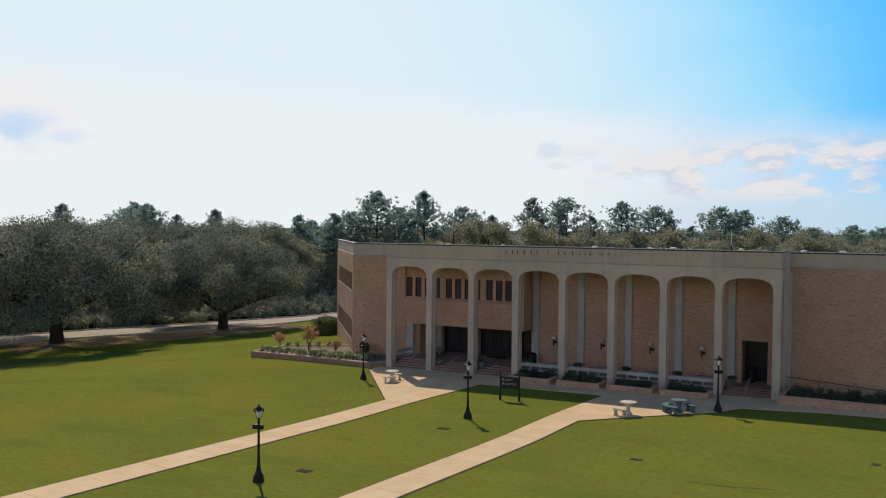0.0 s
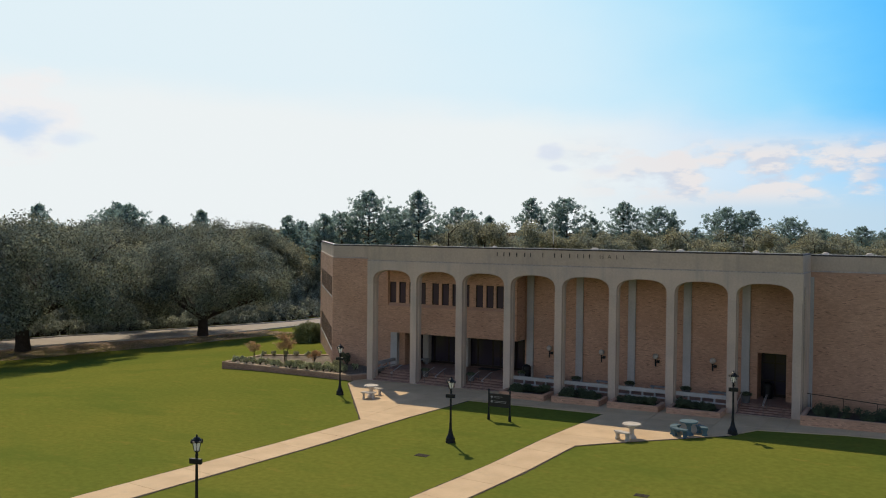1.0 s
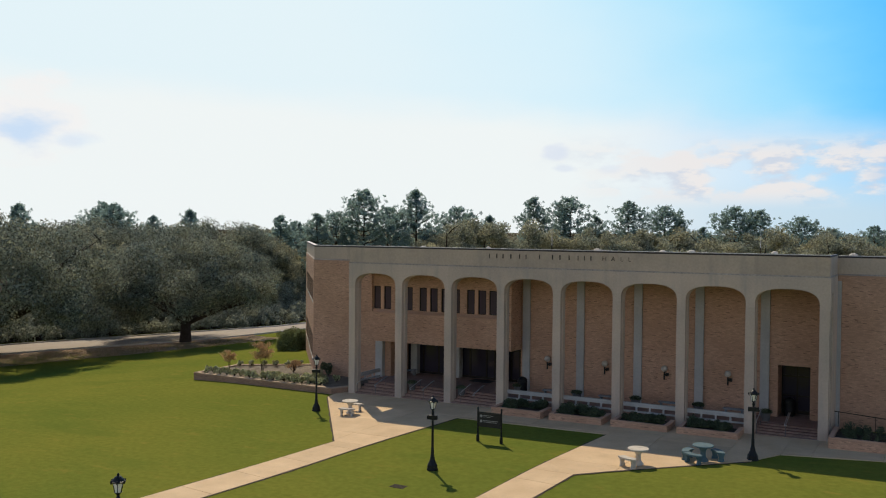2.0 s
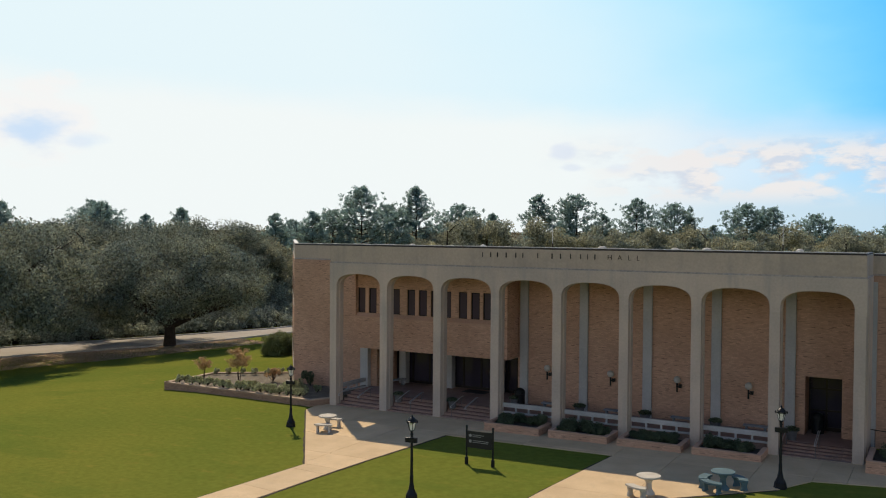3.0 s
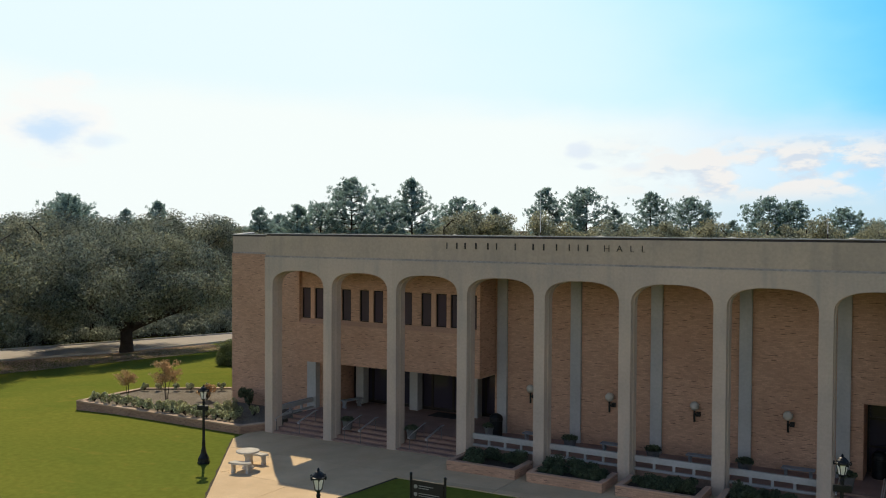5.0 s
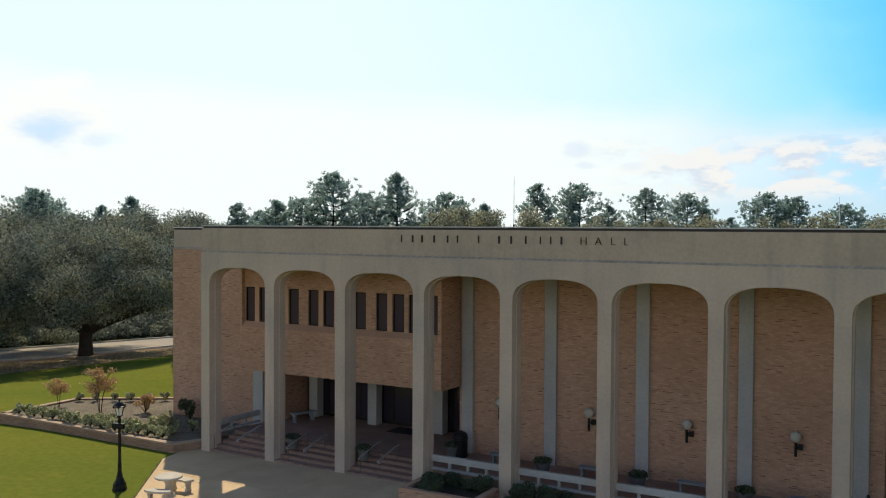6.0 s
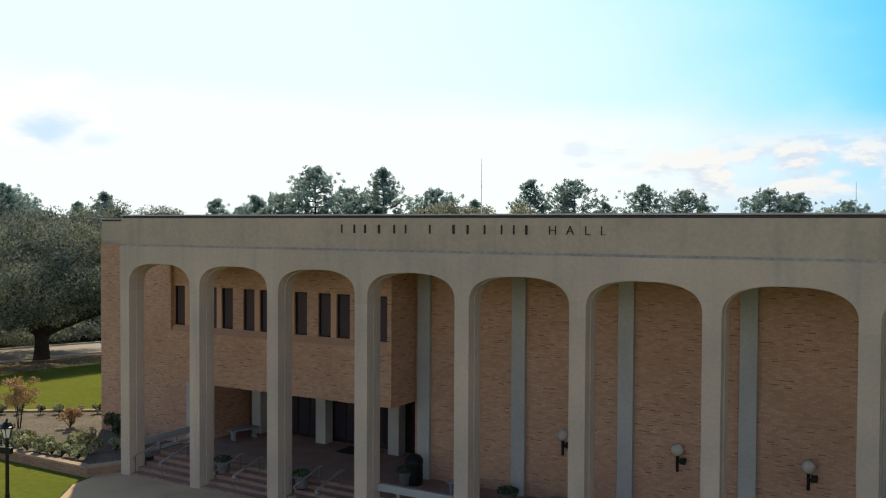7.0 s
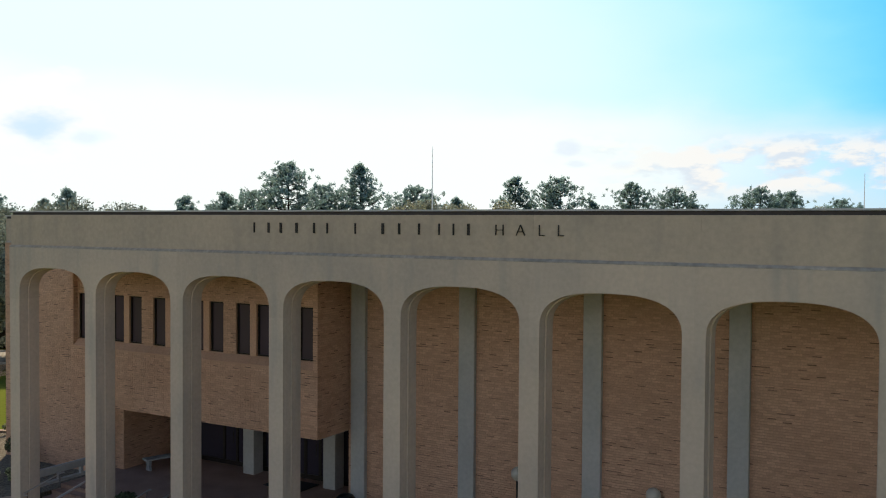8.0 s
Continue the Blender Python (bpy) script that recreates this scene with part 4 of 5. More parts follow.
for k in (0, 1, 2, 7):
    g = ground(BAY * k, 0)
    handrail(BAY * k + 2.13, g, True)
    handrail(BAY * k + CW + (0.64 if k in (1, 2) else 0.12), g, False)


def ramp_rail():
    r = thing("ramp_rail", (30.25, 2.2, 0), label="slim dark steel handrail sloping down along the brick wing", category="handrail")
    n = 9
    for i in range(n):
        x = 1.8 * i
        part("post", tube(bmesh.new(), (x, 0, 0.2), (x, 0, 1.58 - 0.065 * x), 0.018, n=6), IRON, r)
    part("rail", tube(bmesh.new(), (-0.2, 0, 1.60), (14.6, 0, 1.58 - 0.065 * 14.6), 0.025), IRON, r)


ramp_rail()


def wall_globe(x):
    w = thing("wall_lamp", (x, REAR, 2.27), label="frosted globe lamp on a dark bracket on the brick wall", category="wall lamp", group="globe wall lamps")
    part("bracket", bbox(0.06, -0.2, 0.22, 0.22, -0.01, 0.40, 0.01), BLACK, w)
    part("stem", tube(bmesh.new(), (0, -0.22, 0.0), (0, -0.22, 0.5), 0.045, n=10), BLACK, w)
    part("arm", bbox(0, -0.24, 0.27, 0.1, -0.2, 0.34), BLACK, w)
    bm = bmesh.new()
    bmesh.ops.create_uvsphere(bm, u_segments=20, v_segments=12, radius=0.19, matrix=Matrix.Translation((0, -0.22, 0.66)))
    part("globe", bm, GLOBE, w, "frosted white glass globe", smooth=True)


for x in (13.05, 16.85, 20.56, 24.25):
    wall_globe(x)


def pot(x, y, z, r, seed, label):
    p = thing("plant_pot", (x, y, z), label=label, category="plant pot", group="potted shrubs")
    part("pot", lathe(bmesh.new(), [(r * 0.75, 0), (r, r * 1.5), (r * 1.08, r * 1.55), (r * 1.08, r * 1.75), (r * 0.9, r * 1.75)], 18), POT, p, smooth=False)
    part("shrub", leaf_cloud(700, [((0, 0, r * 1.95), r * 1.35, r * 1.35, r * 0.5)], 0.045, seed, 0.0), LEAF_DARK, p, "low dark shrub")


for k in (4, 5, 6, 7):
    pot(BAY * k + 0.80, 2.15, FLOOR, 0.27, 100 + k, "round grey pot with a dark shrub by a pilaster")
for x, y in ((11.40, 2.56),):
    pot(x, y, FLOOR, 0.26, int(x * 10), "round grey pot with a dark shrub on the porch")


def slab_bench(x, y, z, rz, w, label, group, mat=TABLE, bend=0.0):
    """A low slab bench on two waisted legs; bend is the radius of a seat curved round a table."""
    b = thing("bench", (x, y, z), rz, label=label, category="bench", group=group)
    if bend:
        half = w / 2 / bend
        ang = [half * (k / 5 - 1) for k in range(11)]
        arc = lambda r, f: (r * math.sin(f), bend - r * math.cos(f), 0.37)
        bm = extrude(bmesh.new(), [arc(bend + 0.18, f) for f in ang] + [arc(bend - 0.18, f) for f in reversed(ang)], (0, 0, 0.075))
    else:
        bm = bbox(-w / 2, -0.19, 0.37, w / 2, 0.19, 0.44, 0.015)
    part("seat", bm, mat, b)
    for s in (-1, 1):
        f = w * 0.32 / bend if bend else 0.0
        px, py = (bend * math.sin(f), bend - bend * math.cos(f)) if bend else (w * 0.34, 0.0)
        bm = bmesh.new()
        extrude(bm, [(s * px, py - 0.16, 0), (s * px, py + 0.16, 0), (s * px, py + 0.10, 0.18), (s * px, py + 0.16, 0.368), (s * px, py - 0.16, 0.368), (s * px, py - 0.10, 0.18)], (0.09 * s, 0, 0))
        part("leg", bm, mat, b)
    return b


for x in (13.75, 17.42, 21.1, 24.8):
    slab_bench(x, 2.5, FLOOR, 0, 1.2, "low concrete bench in the arcade walk, coloured darker for shade", "wall benches", SHADED_BENCH)
slab_bench(2.0, 4.65, FLOOR, 72, 1.3, "concrete bench against the shaded porch wall, coloured darker for shade", "wall benches", SHADED_BENCH)


def bin_(x, y):
    b = thing("litter_bin", (x, y, FLOOR), label="black domed litter bin beside a pilaster", category="litter bin")
    part("body", lathe(bmesh.new(), [(0.27, 0), (0.3, 0.05), (0.3, 0.72), (0.32, 0.74), (0.32, 0.8)], 20), BLACK, b)
    part("lid", lathe(bmesh.new(), [(0.31, 0.801), (0.3, 0.9), (0.22, 1.0), (0.08, 1.06), (0.02, 1.065)], 20), BLACK, b)


bin_(11.62, 2.75)
bin_(27.5, 4.3)


def mat_(x, y, w, d):
    m = part("door_mat", bbox(x, y, FLOOR + 0.002, x + w, y + d, FLOOR + 0.02), SIGN, None)
    tagged(m, "dark rubber door mat on the porch floor", "door mat")


mat_(6.6, 4.9, 1.6, 1.0)


for k in (1, 2):
    pot(BAY * k + CW + 0.31, 0.84, ground(BAY * k, 0) + (FLOOR - ground(BAY * k, 0)) * 0.75, 0.255, 90 + k, "round grey pot with a dark shrub on the steps")


# ---- garden bed beside the arcade ----
def garden_bed():
    pts = [(-13.15, -0.95), (-0.75, -0.95), (-0.12, 0.35), (-0.12, WING - 0.02), (LW.x + 0.02, WING - 0.02), (-8.45, 7.0), (-13.2, 3.75)]
    bed = thing("garden_bed", (0, 0, 0), label="raised brick-edged bed with mulch and low shrubs", category="garden bed")
    top, w = 0.42, 0.26
    part("mulch", extrude(bmesh.new(), [(x, y, -0.6) for x, y in pts], (0, 0, top + 0.52)), MULCH, bed, "brown bark mulch", "stuff")
    edges = [(0, 1), (1, 2), (5, 6), (6, 0)]
    for a, b in edges:
        p, q = Vector((*pts[a], 0)), Vector((*pts[b], 0))
        u = (q - p).normalized()
        nin = Vector((-u.y, u.x, 0))
        out = [p - u * 0.0, q, q + nin * w, p + nin * w]
        wl = part("edging", extrude(bmesh.new(), [(v.x - nin.x * 0.02, v.y - nin.y * 0.02, -0.9) for v in out], (0, 0, 0.9 + top - 0.06)), MORTAR, bed, "low brick retaining edge")
        ob = p - nin * 0.02
        bricks("brickwork", wl, (ob.x, ob.y), (u.x, u.y), (q - p).length, -0.66, top - 0.06, (), 200 + a, mat=SHADED_BED_BRICK)
        n = max(2, int((q - p).length / 0.6))
        for i in range(n):
            c, d = p + (q - p) * (i / n), p + (q - p) * ((i + 1) / n)
            c, d = c + u * 0.005, d - u * 0.005
            o2 = [c - nin * 0.05, d - nin * 0.05, d + nin * (w + 0.02), c + nin * (w + 0.02)]
            low = 0.005 * (a % 2)
            part("cap_stone", extrude(bmesh.new(), [(v.x, v.y, top - 0.056 - low) for v in o2], (0, 0, 0.06)), BED_CAP, bed)


garden_bed()


def shrub(name, x, y, z, r, h, leaf, seed, n, label, group, size=0.055):
    s = thing(name, (x, y, z), label=label, category="shrub", group=group)
    rng = random.Random(seed)
    bm = bmesh.new()
    blobs = []
    for i in range(9):
        a = rng.uniform(0, 6.28)
        d = rng.uniform(0.1, 0.75) * r
        tip = (d * math.cos(a), d * math.sin(a), h * rng.uniform(0.25, 0.8))
        tube(bm, (0, 0, -0.05), tip, 0.02, 0.008, 5)
        blobs.append((tip, r * rng.uniform(0.22, 0.42), r * rng.uniform(0.22, 0.42), h * rng.uniform(0.16, 0.32)))
    part("stems", bm, BARK, s)
    part("leaves", leaf_cloud(n, blobs, size, seed), leaf, s)
    return s


def bed_plants():
    rng = random.Random(5)
    protos = [shrub("shrub", -12.4, -0.35, 0.42, 0.34, 0.52, LEAF_GREY, 300 + i, 700, "low grey-green shrub in the mulched bed", "bed shrubs") for i in range(4)]
    for i, p in enumerate(protos):
        p.matrix_basis = pose(-12.3 + 0.62 * i, -0.42, 0.42, 0, 0, 40 * i)
    k = 4
    x = -12.3 + 0.62 * 4
    while x < -1.9:
        copy_thing(protos[k % 4], pose(x + rng.uniform(-0.12, 0.12), -0.4 + rng.uniform(-0.1, 0.15), 0.42, 0, 0, rng.uniform(0, 360)) @ Matrix.Scale(rng.uniform(0.75, 1.15), 4))
        if x > -7.4 and rng.random() < 0.75:
            copy_thing(protos[(k + 1) % 4], pose(x + 0.3, 0.4 + rng.uniform(-0.2, 0.25), 0.42, 0, 0, rng.uniform(0, 360)) @ Matrix.Scale(rng.uniform(0.6, 1.0), 4))
        if x > -5.0 and rng.random() < 0.35:
            copy_thing(protos[(k + 2) % 4], pose(x, 1.25 + rng.uniform(-0.25, 0.35), 0.42, 0, 0, rng.uniform(0, 360)) @ Matrix.Scale(rng.uniform(0.6, 1.0), 4))
        x += 0.52
        k += 1
    for i in range(6):
        f = i / 5
        copy_thing(protos[i % 4], pose(-12.6 + 3.9 * f, 3.4 + 2.5 * f, 0.42, 0, 0, 77 * i) @ Matrix.Scale(0.8, 4))
    for i, (x, y, r, h) in enumerate(((-7.16, 3.17, 0.55, 0.95), (-3.9, 3.15, 0.62, 1.05), (-3.2, 0.95, 0.6, 0.75))):
        shrub("shrub", x, y, 0.42, r, h, (LEAF_RED, LEAF_DARK, LEAF_SHRUB)[i], 330 + i, 900, ("reddish bushy shrub in the mulched bed", "dark green rounded shrub against the brick wall", "light green bushy shrub in the mulched bed")[i], "bed shrubs")


bed_plants()


def tree(name, loc, rz, h, trunk_r, blobs, n, size, leaf, seed, label, group, fork=0.3, limbs=8, flat=0.0, category="tree", shell=0.45, fork_at=None):
    """Tapered, slightly bent trunk with limbs that reach into the leaf clumps."""
    t = thing(name, loc, rz, label=label, category=category, group=group)
    rng = random.Random(seed)
    bm = bmesh.new()
    z0 = -0.4
    rings = []
    top = fork_at or h * (0.85 if limbs > 10 else 0.6)
    k = 6
    for i in range(k + 1):
        f = i / k
        r = trunk_r * ((1 - 0.25 * f) if fork_at else (1 - 0.75 * f)) * (1.3 if i == 0 else 1.0)
        cx, cy = (rng.uniform(-0.12, 0.12) * trunk_r for _ in range(2))
        rings.append([bm.verts.new((cx + r * math.cos(0.698 * a) * rng.uniform(0.92, 1.08), cy + r * math.sin(0.698 * a) * rng.uniform(0.92, 1.08), z0 + (top - z0) * f)) for a in range(9)])
    for lo, hi in zip(rings, rings[1:]):
        for a in range(9):
            bm.faces.new((lo[a], lo[(a + 1) % 9], hi[(a + 1) % 9], hi[a]))
    bm.faces.new(rings[-1])
    for b in rng.sample(blobs, min(limbs, len(blobs))):
        c = Vector(b[0])
        zz = top * rng.uniform(0.72, 0.98) if fork_at else max(h * fork * 0.6, min(top * 0.98, c.z - 0.45 * math.hypot(c.x, c.y)))
        base = Vector((0, 0, zz))
        mid = base.lerp(c, 0.5) + Vector((0, 0, 0.06 * h * rng.uniform(0.2, 1)))
        lr = trunk_r * (0.26 if fork_at else 0.34)
        tube(bm, base, mid, lr, lr * 0.6, 6, False)
        tube(bm, mid, c, lr * 0.6, lr * 0.2, 6, False)
    part("trunk", bm, BARK, t, smooth=True)
    part("crown", leaf_cloud(n, blobs, size, seed, shell, flat), leaf, t)
    return t


def dome_blobs(seed, n, rx, ry, z0, z1, r0, r1, low=0.0):
    rng = random.Random(seed)
    out = []
    while len(out) < n:
        x, y, z = (rng.uniform(-1, 1) for _ in range(3))
        q = x * x + y * y + z * z
        if q > 1 or q < 0.25 or z < -0.75 + low:
            continue
        if z < 0 and low:
            x, y = (v * min(1.35, 1 + 0.5 * z * z) for v in (x, y))
        r = rng.uniform(r0, r1)
        out.append(((x * rx, y * ry, z0 + (z + 1) / 2 * (z1 - z0)), r, r, r * 0.75))
    return out


def small_trees():
    for i, (x, y, h, w) in enumerate(((-12.35, 1.96, 1.55, 0.70), (-9.1, 1.95, 2.25, 1.0))):
        rng = random.Random(420 + i)
        t = thing("small_tree", (x, y, 0.4), label=("slight ornamental tree with thin tan-red leaves", "many-stemmed ornamental tree with thin tan-red leaves")[i], category="tree", group="ornamental trees")
        blobs = []
        for k in range((3, 5)[i]):
            bm = bmesh.new()
            a = 2 * math.pi * k / (3, 5)[i] + rng.uniform(-0.4, 0.4)
            d = Vector((math.cos(a), math.sin(a), 0))
            top = d * w * rng.uniform(0.35, 0.7) + Vector((0, 0, h * rng.uniform(0.68, 0.95)))
            pts = [d * 0.05 + Vector((0, 0, -0.1)), d * w * 0.15 + Vector((0, 0, h * 0.33)), top]
            limb(bm, pts, 0.022, 0.008, 6)
            for q in range(7):
                f = rng.uniform(0.1, 0.95)
                p = pts[1].lerp(pts[2], f)
                b = rng.uniform(0, 6.283)
                tip = p + Vector((math.cos(b) * w * 0.42, math.sin(b) * w * 0.42, h * rng.uniform(0.02, 0.16)))
                limb(bm, [p, p.lerp(tip, 0.5) + Vector((0, 0, 0.03)), tip], 0.008, 0.004, 4)
                for e in (0.55, 0.8, 1.0):
                    c = p.lerp(tip, e)
                    r = rng.uniform(0.13, 0.27)
                    blobs.append((tuple(c), r * 1.3, r * 1.3, r * 0.7))
            part("stem", bm, BARK, t, smooth=True)
        part("crown", leaf_cloud((1500, 3000)[i], blobs, 0.042, 410 + i, 0.0, 0.5), LEAF_RED, t)


small_trees()


def hedge():
    rng = random.Random(77)
    blobs = []
    for i in range(190):
        x, y, z = rng.uniform(-1, 1), rng.uniform(-1, 1), rng.uniform(0.0, 1.0)
        if abs(x) ** 4 + abs(y) ** 4 + z ** 6 < 1.0:
            r = rng.uniform(0.26, 0.40)
            blobs.append(((x * 1.45, y * 1.45, 0.15 + z * 1.65), r, r, r))
    x, y = -19.2, 18.6
    tree("hedge_bush", (x, y, ground(x, y)), 0, 2.2, 0.12, blobs, 26000, 0.062, LEAF_HEDGE, 78, "big clipped rounded evergreen bush on the lawn", "", limbs=8, category="bush", shell=0.3)


hedge()


# ---- lamps, sign, tables, covers on the lawn ----
def street_lamp(x, y):
    l = thing("street_lamp", (x, y, ground(x, y)), 12, label="black cast-iron post lantern with a small sign box", category="street lamp", group="lawn lanterns")
    part("base", lathe(bmesh.new(), [(0.27, -0.1), (0.27, 0.06), (0.25, 0.09), (0.24, 0.24), (0.20, 0.29), (0.17, 0.36), (0.12, 0.47), (0.11, 0.58), (0.085, 0.62)], 8), BLACK, l, smooth=False)
    part("post", lathe(bmesh.new(), [(0.085, 0.62), (0.095, 0.66), (0.075, 0.70), (0.072, 0.95), (0.082, 0.97), (0.06, 1.02), (0.05, 2.60), (0.065, 2.62), (0.065, 2.66), (0.045, 2.70), (0.045, 2.74), (0.1, 2.80), (0.13, 2.82)], 14), BLACK, l)
    part("sign_box", bbox(-0.25, -0.13, 2.33, 0.25, 0.0, 2.53, 0.015), BLACK, l)
    part("lantern_glass", lathe(bmesh.new(), [(0.10, 2.825), (0.165, 3.12), (0.16, 3.13)], 6), LANTERN, l, "pale frosted lantern glass")
    bm = bmesh.new()
    for k in range(6):
        a = 2 * math.pi * k / 6
        tube(bm, (0.105 * math.cos(a), 0.105 * math.sin(a), 2.82), (0.172 * math.cos(a), 0.172 * math.sin(a), 3.13), 0.013, n=5)
    part("cage", bm, BLACK, l)
    for k in range(6):
        a = 2 * math.pi * k / 6
        part("knob", lathe(bmesh.new(), [(0.018, 3.10), (0.032, 3.13), (0.032, 3.19), (0.012, 3.22)], 8, (0.225 * math.cos(a), 0.225 * math.sin(a), 0)), BLACK, l)
    part("cap", lathe(bmesh.new(), [(0.20, 3.131), (0.235, 3.14), (0.235, 3.175), (0.19, 3.19), (0.16, 3.25), (0.115, 3.29), (0.105, 3.31), (0.06, 3.335), (0.03, 3.345), (0.045, 3.375), (0.012, 3.43)], 12), BLACK, l)
    return l


for x, y in ((12.5, -30.25), (14.65, -14.15), (1.8, -5.9), (27.25, -5.6)):
    street_lamp(x, y)


def notice_sign():
    x, y = 14.05, -8.35
    s = thing("notice_sign", (x, y, ground(x, y)), 2, label="black two-post campus notice sign with small white lines", category="sign")
    w = 1.32
    for a in (0, w):
        part("post", tube(bmesh.new(), (a, 0, -0.1), (a, 0, 1.72), 0.045, n=10), BLACK, s)
        bm = lathe(bmesh.new(), [(0.085, 0), (0.085, 0.3), (0.055, 0.34)], 10, (a, 0, 0))
        part("shoe", bm, BLACK, s)
        bm = bmesh.new()
        bmesh.ops.create_uvsphere(bm, u_segments=10, v_segments=6, radius=0.055, matrix=Matrix.Translation((a, 0, 1.75)))
        part("finial", bm, BLACK, s)
    part("panel", bbox(0.05, -0.03, 0.78, w - 0.05, 0.03, 1.55), SIGN, s)
    for r, z in enumerate((1.34, 1.08)):
        bm = bmesh.new()
        bmesh.ops.create_cone(bm, cap_ends=True, segments=14, radius1=0.07, radius2=0.07, depth=0.006, matrix=Matrix.Translation((0.2, -0.034, z)) @ Matrix.Rotation(radians(90), 4, "X"))
        part("emblem", bm, SIGN_TEXT, s)
        for j, (a, b) in enumerate(((0.32, (0.88, 1.12)[r]), (0.32, (0.72, 1.08)[r]))):
            part("text_bar", bbox(a, -0.034, z + 0.025 - 0.075 * j, b, -0.031, z + 0.050 - 0.075 * j), SIGN_TEXT, s)


notice_sign()


def picnic_table(x, y, rz, benches, label, group="picnic tables", mat=TABLE):
    z = ground(x, y) + 0.035
    t = thing("round_table", (x, y, z), rz, label=label, category="table", group=group)
    part("tabletop", lathe(bmesh.new(), [(0.46, 0.68), (0.49, 0.70), (0.49, 0.745), (0.47, 0.76)], 32), mat, t)
    part("pedestal", lathe(bmesh.new(), [(0.26, 0), (0.24, 0.06), (0.13, 0.2), (0.12, 0.45), (0.2, 0.62), (0.26, 0.68)], 14), mat, t)
    for a in benches:
        b = radians(rz + a)
        bx_, by_ = x + 0.80 * math.cos(b), y + 0.80 * math.sin(b)
        slab_bench(bx_, by_, ground(bx_, by_) + 0.035, rz + a + 90, 0.88, "short curved concrete bench beside a round table", "table benches", mat, 0.80)


picnic_table(4.14, -5.66, 0, (-70, 102), "round pale concrete picnic table on the paving")
picnic_table(22.77, -9.1, 0, (248,), "round pale concrete picnic table on the paving")
picnic_table(25.25, -7.0, 0, (38, 176, 247), "round blue-grey concrete picnic table shaded by the building", mat=BLUE_GREY)


def cover(x, y, r, shape):
    z = ground(x, y)
    if shape == "round":
        c = part("manhole_cover", lathe(bmesh.new(), [(r, -0.05), (r, 0.012), (r * 0.9, 0.016), (r * 0.88, 0.010)], 20, (x, y, z)), IRON, None)
    else:
        bm = bbox(x - r, y - r * 0.7, z - 0.05, x + r, y + r * 0.7, z + 0.012, 0.004)
        for i in range(6):
            box(bm, x - r * 0.85 + i * r * 0.3, y - r * 0.6, z + 0.010, x - r * 0.7 + i * r * 0.3, y + r * 0.6, z + 0.022)
        c = part("drain_cover", bm, IRON, None)
    tagged(c, "weathered iron cover set in the lawn", "drain cover", "lawn covers")


cover(13.2, -27.9, 0.36, "square")
cover(14.6, -17.0, 0.34, "square")
cover(25.9, -18.0, 0.30, "square")
cover(36.3, -13.9, 0.22, "round")


def lawn_seam():
    """A worn line where the turf was opened for a pipe."""
    rng = random.Random(31)
    vs, fs = [], []
    n = 34
    for k in range(n + 1):
        f = k / n
        x, y = 28.6 + 4.2 * f, -20.7 + 0.75 * f + 0.09 * math.sin(9 * f) + rng.uniform(-0.03, 0.03)
        h = 0.045 * rng.uniform(0.1, 1.0) * min(1.0, 6 * f, 6 * (1 - f))
        vs += [(x, y - h, 0.012), (x, y + h, 0.012)]
    fs = [(2 * k, 2 * k + 2, 2 * k + 3, 2 * k + 1) for k in range(n)]
    c = part("turf_seam", (vs, fs), SOIL, None)
    tagged(c, "thin worn seam of bare soil across the lawn", "bare soil", kind="stuff")


lawn_seam()


# ---- things on the roof ----
def roof_things():
    z = 9.10
    for i, (x, y, r) in enumerate(((3.2, 4.5, 0.22), (7.5, 6.0, 0.18), (15.2, 6.5, 0.25), (19.8, 5.5, 0.22), (21.2, 7.0, 0.25), (26.0, 8.0, 0.2), (30.5, 6.5, 0.22), (33.0, 7.0, 0.22), (37.0, 7.5, 0.22))):
        v = thing("roof_vent", (x, y, z), label="low pale domed vent on the flat roof", category="roof vent", group="roof vents")
        part("collar", lathe(bmesh.new(), [(r, 0), (r, 0.74), (r * 1.05, 0.76)], 16), PALE_CONCRETE, v)
        part("dome", lathe(bmesh.new(), [(r * 1.05, 0.761), (r * 0.95, 0.80), (r * 0.6, 0.85), (r * 0.2, 0.87)], 16), PALE_CONCRETE, v)
    for x, y, h in ((11.4, 8.0, 2.2), (24.5, 12.0, 1.2)):
        a = thing("antenna", (x, y, z), label="thin metal antenna mast on the roof", category="antenna", group="antennas")
        part("foot", bbox(-0.03, -0.03, 0, 0.03, 0.03, 1.0), IRON, a)
        part("mast", tube(bmesh.new(), (0, 0, 1.0), (0, 0, h + 1.0), 0.02, 0.008, 6), STEEL, a)


roof_things()

